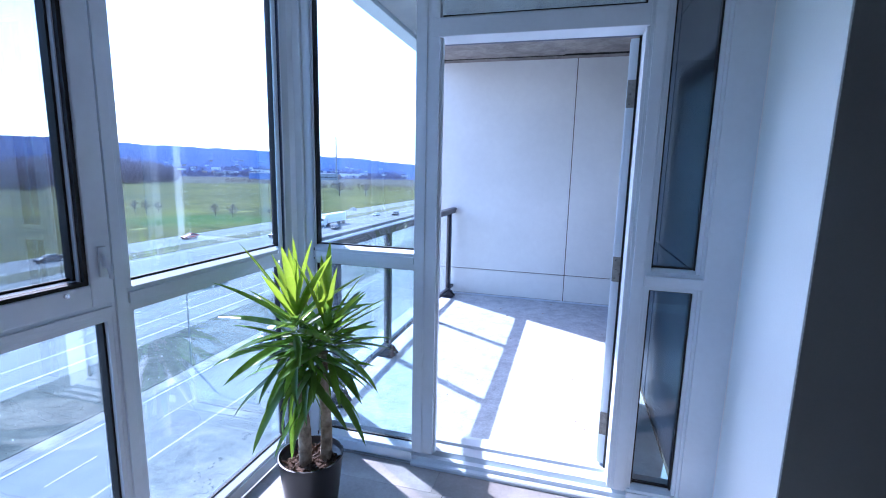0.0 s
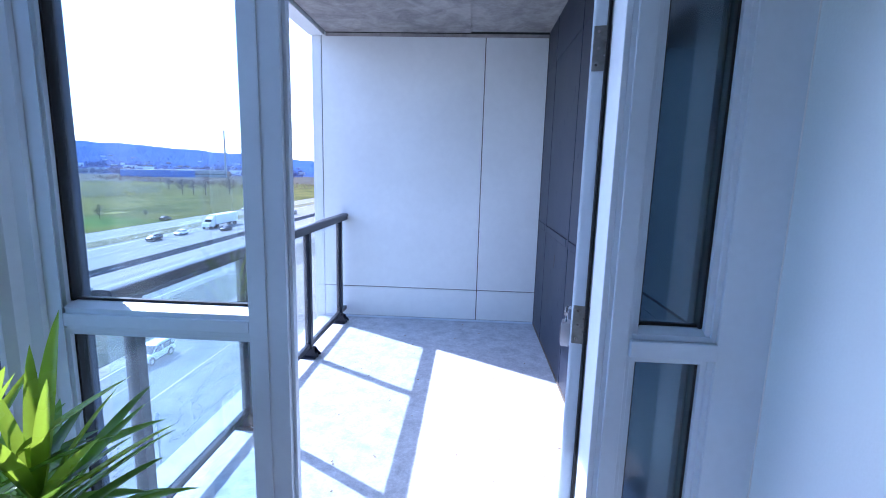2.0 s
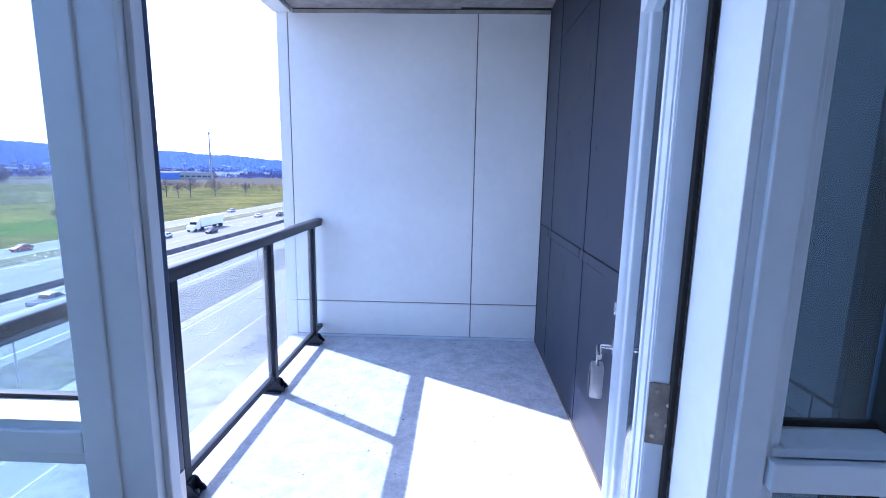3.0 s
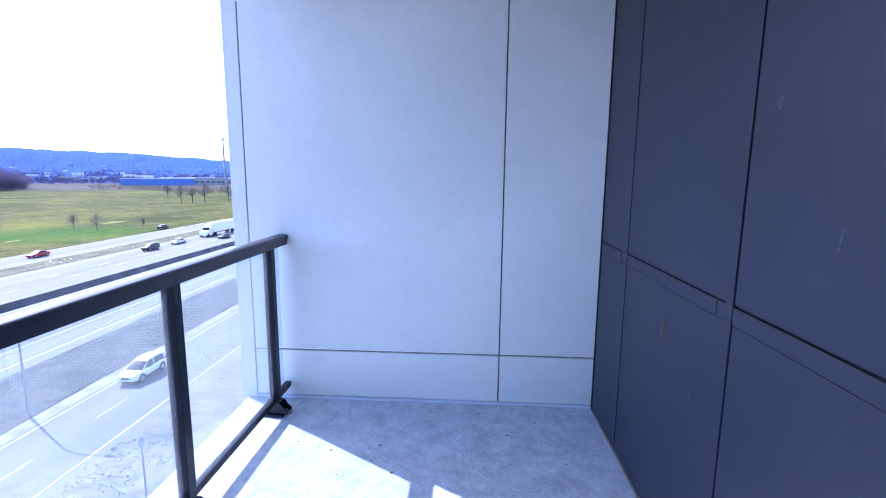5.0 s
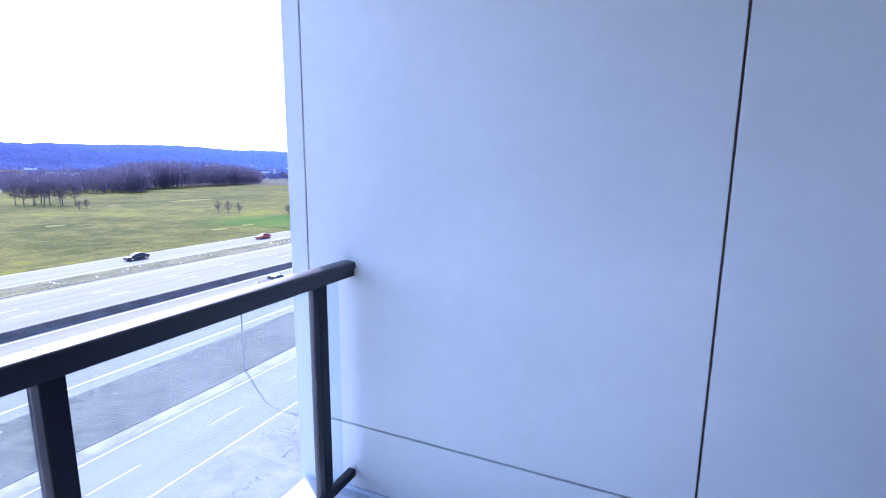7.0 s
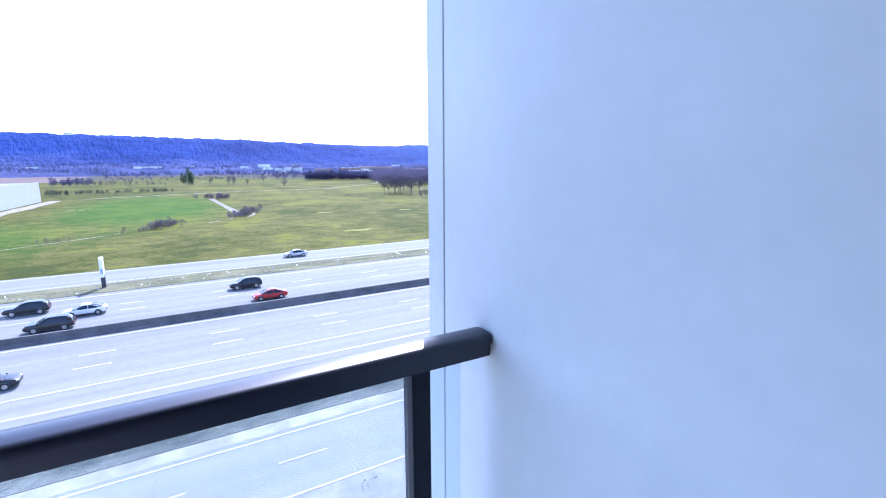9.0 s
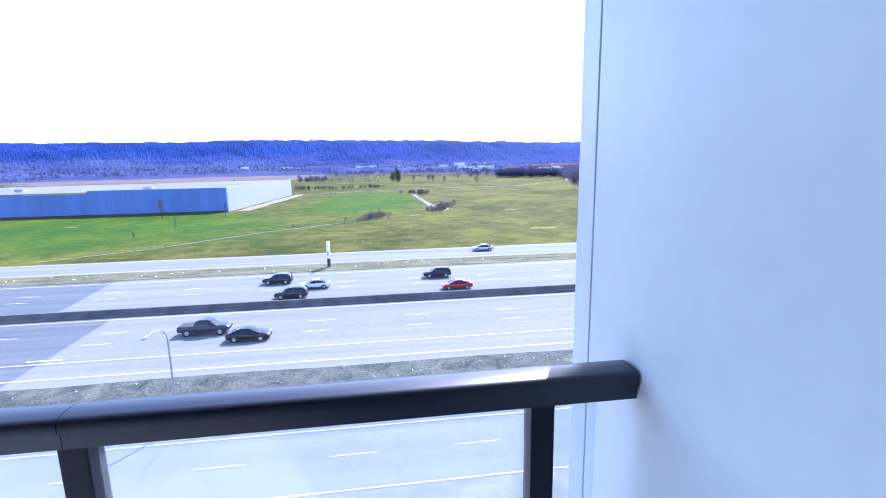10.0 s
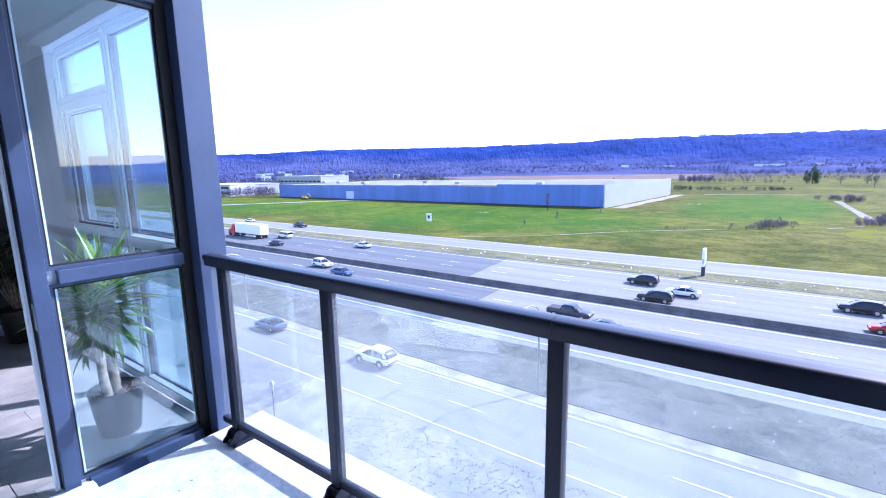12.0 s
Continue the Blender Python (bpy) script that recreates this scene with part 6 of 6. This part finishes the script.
SHAPES = {  # body stations from tail to nose (y, half width, bottom, shoulder), cabin stations (y, top, half width), axles, wheel radius
    "sedan": ([(-2.32, 0.72, 0.42, 0.80), (-2.22, 0.84, 0.33, 0.96), (-1.5, 0.895, 0.24, 0.99), (-0.3, 0.90, 0.22, 0.95), (0.9, 0.90, 0.24, 0.93), (1.6, 0.89, 0.26, 0.88), (2.15, 0.85, 0.30, 0.80), (2.36, 0.72, 0.36, 0.66)],
              [(-1.95, 0.97, 0.76), (-1.3, 1.27, 0.64), (-0.75, 1.42, 0.62), (-0.1, 1.45, 0.62), (0.35, 1.38, 0.62), (1.35, 0.93, 0.76)], (-1.38, 1.42), 0.33),
    "suv": ([(-2.32, 0.78, 0.46, 0.86), (-2.24, 0.88, 0.38, 1.04), (-1.5, 0.935, 0.30, 1.09), (0.2, 0.94, 0.28, 1.05), (1.0, 0.93, 0.30, 1.03), (1.7, 0.92, 0.32, 1.01), (2.2, 0.90, 0.36, 0.96), (2.38, 0.80, 0.44, 0.82)],
            [(-2.28, 1.06, 0.80), (-2.02, 1.46, 0.70), (-1.7, 1.64, 0.68), (-0.7, 1.71, 0.69), (0.0, 1.68, 0.68), (0.35, 1.58, 0.67), (1.25, 1.03, 0.80)], (-1.38, 1.42), 0.38),
    "pickup": ([(-2.84, 0.90, 0.55, 1.05), (-2.78, 0.96, 0.46, 1.12), (-0.9, 0.98, 0.42, 1.12), (1.4, 0.98, 0.42, 1.12), (2.3, 0.96, 0.45, 1.07), (2.74, 0.90, 0.50, 0.98), (2.86, 0.80, 0.58, 0.84)],
               [(-0.98, 1.10, 0.86), (-0.80, 1.66, 0.74), (-0.45, 1.80, 0.74), (0.45, 1.80, 0.74), (0.80, 1.70, 0.72), (1.65, 1.10, 0.84)], (-1.75, 1.85), 0.41),
    "van": ([(-2.62, 0.90, 0.45, 1.10), (-2.56, 0.96, 0.36, 1.22), (0.9, 0.97, 0.30, 1.18), (1.7, 0.94, 0.32, 1.08), (2.4, 0.88, 0.38, 0.92), (2.62, 0.74, 0.46, 0.74)],
            [(-2.60, 1.20, 0.90), (-2.54, 1.82, 0.82), (-2.2, 1.96, 0.84), (0.5, 1.96, 0.82), (1.0, 1.84, 0.78), (1.95, 1.08, 0.84)], (-1.55, 1.65), 0.36),
}


def loft(rings, close=True):
    """A skin over rings of equally many points."""
    bm = bmesh.new()
    vs = [[bm.verts.new(p) for p in r] for r in rings]
    k = len(vs[0])
    for a, b in zip(vs, vs[1:]):
        for i in range(k if close else k - 1):
            bm.faces.new((a[i], a[(i + 1) % k], b[(i + 1) % k], b[i]))
    if close:
        bm.faces.new(vs[0][::-1])
        bm.faces.new(vs[-1])
    return bm


def shade(ob):
    ob.data.polygons.foreach_set("use_smooth", [True] * len(ob.data.polygons))
    ob.data.set_sharp_from_angle(angle=radians(46))
    return ob


def car(kind, x, y, colour, heading, label):
    """A vehicle on its wheels; heading +1 drives towards +y."""
    low, cab, axles, wr = SHAPES[kind]
    hw = max(c[1] for c in low)
    o = thing("car" if kind != "pickup" else "pickup_truck", label, "car", (x, swung(x, y)[1], ROAD_Z + 0.06), 0 if heading > 0 else 180, group="traffic")
    half = ((0.80, 0.0), (0.95, 0.10), (1.0, 0.38), (0.985, 0.72), (0.94, 0.92), (0.86, 1.0), (0.45, 1.025))
    rings = []
    for yy, w, zb, zt in low:
        right = [(w * f, yy, zb + (zt - zb) * g) for f, g in half]
        rings.append(right + [(-p[0], p[1], p[2]) for p in reversed(right)])
    shade(part("body", loft(rings), paint(colour), o))
    belt = cab[0][1] - 0.06
    rings = []
    for yy, zt, w in cab:
        wb = hw * 0.93 if zt > belt + 0.2 else w
        zt = max(zt, belt + 0.03)
        right = [(wb, yy, belt), (w + 0.035, yy, belt + (zt - belt) * 0.78), (w - 0.05, yy, zt - 0.012), (w * 0.5, yy, zt)]
        rings.append(right + [(-p[0], p[1], p[2]) for p in reversed(right)])
    shade(part("greenhouse", loft(rings), CARGLASS, o, "dark tinted car windows"))
    top = max(c[1] for c in cab)
    over = [c for c in cab if c[1] > top * 0.92]
    rings = []
    for yy, zt, w in over:
        right = [(w + 0.030, yy, belt + (zt - belt) * 0.84), (w - 0.045, yy, zt + 0.008), (w * 0.5, yy, zt + 0.022)]
        rings.append(right + [(-p[0], p[1], p[2]) for p in reversed(right)])
    shade(part("roof", loft(rings), paint(colour), o))
    for s in (-1, 1):
        posts = [(cab[0], over[0]), (cab[-1], over[-1])] + ([((-0.35, belt, 0), (-0.40, top - 0.06, over[1][2] if len(over) > 1 else over[0][2]))])
        for lo_c, hi_c in posts:
            part("pillar", tube(bmesh.new(), [(s * hw * 0.925, lo_c[0], belt), (s * (hi_c[2] + 0.025), hi_c[0], hi_c[1] - 0.07)], 0.032, 6), paint(colour), o)
        if kind in ("van", "suv"):
            part("side_panel", slab(s * hw * 0.86 - 0.02, s * hw * 0.86 + 0.02, -2.15 if kind == "suv" else -2.5, -1.75 if kind == "suv" else 0.2, belt, belt + (0.42 if kind == "suv" else 0.6), 0.015), paint(colour), o)
        part("mirror", slab(s * (hw + 0.06) - 0.08, s * (hw + 0.06) + 0.08, 0.78, 0.90, belt + 0.02, belt + 0.14, 0.03), paint(colour), o)
        part("sill", slab(s * (hw - 0.03) - 0.03, s * (hw - 0.03) + 0.03, axles[0] + wr, axles[1] - wr, low[2][2] - 0.02, low[2][2] + 0.10, 0.01), DARK_BASE, o, "dark lower sill")
    if kind == "pickup":
        part("bed_liner", slab(-hw * 0.8, hw * 0.8, -2.68, -1.05, 1.10, 1.155), DARK_BASE, o, "dark open cargo bed")
    for a in axles:
        for s in (-1, 1):
            part("wheel_arch", tube(bmesh.new(), [(s * (hw - 0.12), a, wr + 0.02), (s * (hw + 0.003), a, wr + 0.02)], wr * 1.16, 20), DARK_BASE, o, "dark wheel arch")
            tyre = part("wheel", tube(bmesh.new(), [(s * (hw - 0.2), a, wr), (s * (hw - 0.01), a, wr), (s * (hw + 0.012), a, wr)], [wr, wr, wr * 0.94], 20), TYRE, o, "black tyre")
            rb = tube(bmesh.new(), [(s * (hw - 0.02), a, wr), (s * (hw + 0.016), a, wr)], wr * 0.62, 14)
            part("rim", rb, RIM, tyre, "silver rim")
    ny, ty = low[-1][0], low[0][0]
    zl = low[-1][3]
    for s in (-1, 1):
        part("headlight", slab(s * hw * 0.66 - 0.18, s * hw * 0.66 + 0.18, ny - 0.24, ny - 0.05, zl - 0.02, zl + 0.09, 0.03), LAMP_CLEAR, o, "clear headlamp")
        part("tail_light", slab(s * hw * 0.74 - 0.12, s * hw * 0.74 + 0.12, ty - 0.012, ty + 0.10, low[0][3] - 0.14, low[0][3] + 0.03, 0.02), LAMP_RED, o, "red tail lamp")
    part("grille", slab(-hw * 0.42, hw * 0.42, ny - 0.05, ny + 0.012, zl - 0.24, zl - 0.05, 0.015), DARK_BASE, o, "dark front grille")
    part("rear_bumper", slab(-hw * 0.8, hw * 0.8, ty - 0.02, ty + 0.12, low[0][2], low[0][2] + 0.14, 0.03), DARK_BASE, o, "dark rear bumper")
    return o


BLACK, WHITE, RED, GREY, BLUE, SILVER = (0.008, 0.008, 0.011), (0.75, 0.75, 0.74), (0.38, 0.012, 0.010), (0.028, 0.030, 0.040), (0.05, 0.09, 0.22), (0.45, 0.46, 0.48)
for kind, x, y, c, hd, lab in (
        ("suv", -77.9, -10.9, BLACK, -1, "black sport utility car on the highway"), ("suv", -68.6, -7.2, (0.02, 0.018, 0.016), -1, "black sport utility car on the highway"),
        ("sedan", -73.7, -4.4, WHITE, -1, "white compact car on the highway"), ("suv", -77.0, 15.6, BLACK, -1, "black sport utility car on the highway"),
        ("sedan", -68.8, 17.6, RED, -1, "red car on the highway"), ("sedan", -99.0, 28.8, SILVER, -1, "silver-blue sedan on the side road"),
        ("pickup", -55.2, -14.8, GREY, 1, "dark grey pickup truck on the highway"), ("sedan", -52.2, -9.2, BLACK, 1, "dark car on the highway"),
        ("suv", -59.0, -68.0, WHITE, 1, "white sport utility car on the highway"), ("sedan", -56.0, -58.8, BLUE, 1, "blue car on the highway"),
        ("sedan", -79.8, -77.5, WHITE, -1, "white car on the highway"), ("sedan", -70.5, -100.4, BLACK, -1, "black car on the highway"),
        ("van", -80.0, -110.0, WHITE, -1, "white van on the highway"), ("pickup", -99.0, -128.0, BLACK, -1, "dark pickup truck on the side road"), ("sedan", -99.5, -160.0, WHITE, -1, "white car on the side road"),
        ("sedan", -56.0, -105.0, BLACK, 1, "dark car on the highway"),
        ("suv", -31.0, -26.0, WHITE, -1, "white sport utility car on the service road"), ("sedan", -31.0, -44.0, BLUE, -1, "blue car on the service road"),
        ("suv", -30.6, 43.0, WHITE, -1, "white sport utility car on the service road"),
        ("sedan", -80.0, 125.0, WHITE, -1, "white car on the highway"), ("suv", -79.8, 113.5, BLACK, -1, "black sport utility car on the highway"),
        ("sedan", -73.5, 137.0, BLACK, -1, "black car on the highway"), ("sedan", -98.0, 101.5, RED, -1, "dark red car on the side road"), ("sedan", -106.8, 158.0, BLACK, 1, "black car stopped beside the side road"),
        ("sedan", -80.5, 186.0, WHITE, -1, "white car on the highway"), ("suv", -74.0, 192.0, BLACK, -1, "black car on the highway"), ("sedan", -101.0, 205.0, SILVER, -1, "silver car on the side road"),
        ("sedan", -98.0, 66.5, BLACK, -1, "black car on the side road"), ("pickup", -56.0, 62.0, SILVER, 1, "silver pickup truck on the highway"), ("sedan", -79.5, 250.0, GREY, -1, "grey car on the highway")):
    car(kind, x, y, c, hd, lab)


def lorry(x, y, cab_colour, heading, label):
    o = thing("truck", label, "truck", (x, swung(x, y)[1], ROAD_Z + 0.06), 0 if heading > 0 else 180, group="traffic")
    part("trailer", slab(-1.28, 1.28, -9.0, 4.4, 1.15, 4.05, 0.05), mat("white_trailer", (0.78, 0.78, 0.77), 0.5, vary=0.03), o, "white box trailer")
    bm = prism(bmesh.new(), [(4.9, 0.6), (4.9, 3.6), (5.6, 3.7), (6.5, 2.9), (6.9, 2.0), (8.4, 1.8), (8.6, 0.6)], "x", -1.2, 1.2)
    bmesh.ops.bevel(bm, geom=bm.edges[:], offset=0.06, segments=2, affect="EDGES")
    part("cab", bm, paint(cab_colour), o, "truck cab")
    part("windscreen", prism(bmesh.new(), [(6.52, 2.82), (6.92, 2.06), (6.95, 2.06), (6.55, 2.84)], "x", -1.05, 1.05), CARGLASS, o, "dark windscreen")
    part("chassis", slab(-0.5, 0.5, -8.8, 8.0, 0.75, 1.15), DARK_BASE, o, "dark chassis")
    for a in (-8.0, -6.8, 3.4, 4.7, 7.6):
        for s in (-1, 1):
            wb = bmesh.new()
            tube(wb, [(s * 0.85, a, 0.5), (s * 1.25, a, 0.5)], 0.5, 16)
            part("wheel", wb, TYRE, o, "black tyre")


lorry(-76.0, -123.0, RED, -1, "white box truck with a red cab on the highway")
lorry(-80.3, 146.0, WHITE, -1, "white box truck on the highway")

# crumbs on the balcony floor
dr = random.Random(31)
bm = bmesh.new()
for i in range(60):
    q = bmesh.ops.create_cube(bm, size=1.0)["verts"]
    s = dr.uniform(0.003, 0.009)
    m = pose(dr.uniform(-0.95, 0.8), dr.uniform(2.9, 5.7), 0.002, 0, dr.uniform(-15, 15), dr.uniform(0, 360)) @ Matrix.Diagonal((s * dr.uniform(1, 3), s, 0.003, 1))
    for v in q:
        v.co = m @ v.co
solid("floor_debris", bm, BARK, "tiny dry leaf crumbs on the concrete", "debris", "stuff")

# construction vehicle by the warehouse drive
dig = thing("excavator", "yellow excavator parked beside the warehouse", "excavator", (*swung(-206, -258), ROAD_Z))
YEL = mat("yellow_machine_paint", (0.55, 0.38, 0.04), 0.5)
part("tracks", slab(-1.6, 1.6, -2.4, 2.4, 0, 1.0, 0.2), TYRE, dig)
part("body", slab(-1.4, 1.4, -2.2, 1.6, 1.0, 2.4, 0.15), YEL, dig)
part("cab", slab(-1.3, -0.1, 0.2, 1.8, 2.0, 3.4, 0.1), CARGLASS, dig)
bm = bmesh.new()
tube(bm, [(0.5, 1.2, 2.0), (0.5, 4.0, 4.2), (0.5, 6.4, 2.2)], [0.35, 0.32, 0.22], 6)
part("boom", bm, YEL, dig)

# ---- room floor planks ----
origin.append(ROOM)
floor = thing("floor", "grey wood-look plank floor with sun patches", "floor", kind="structure")
part("subfloor", slab(-1.10, 4.2, -1.0, 2.43, FLOOR - 0.10, FLOOR - 0.004), JOINT, floor)
pr = random.Random(5)
PW, PL = 0.18, 1.22
lengths = {}
y = -1.0
while y < 2.43 - 0.01:
    w = min(PW, 2.43 - y)
    x = -1.10 - pr.uniform(0.1, 1.1)
    while x < 4.2:
        a, b = max(x, -1.10), min(x + PL, 4.2)
        if b - a > 0.02:
            key = (round(b - a, 2), round(w, 3))
            if key not in lengths:
                lengths[key] = mesh("plank_mesh", slab(0, key[0] - 0.0015, 0, key[1] - 0.0015, -0.006, 0), PLANK)
            ob = new("plank", lengths[key])
            ob.parent = floor
            ob.location = (a, y, FLOOR)
        x += PL
    y += PW
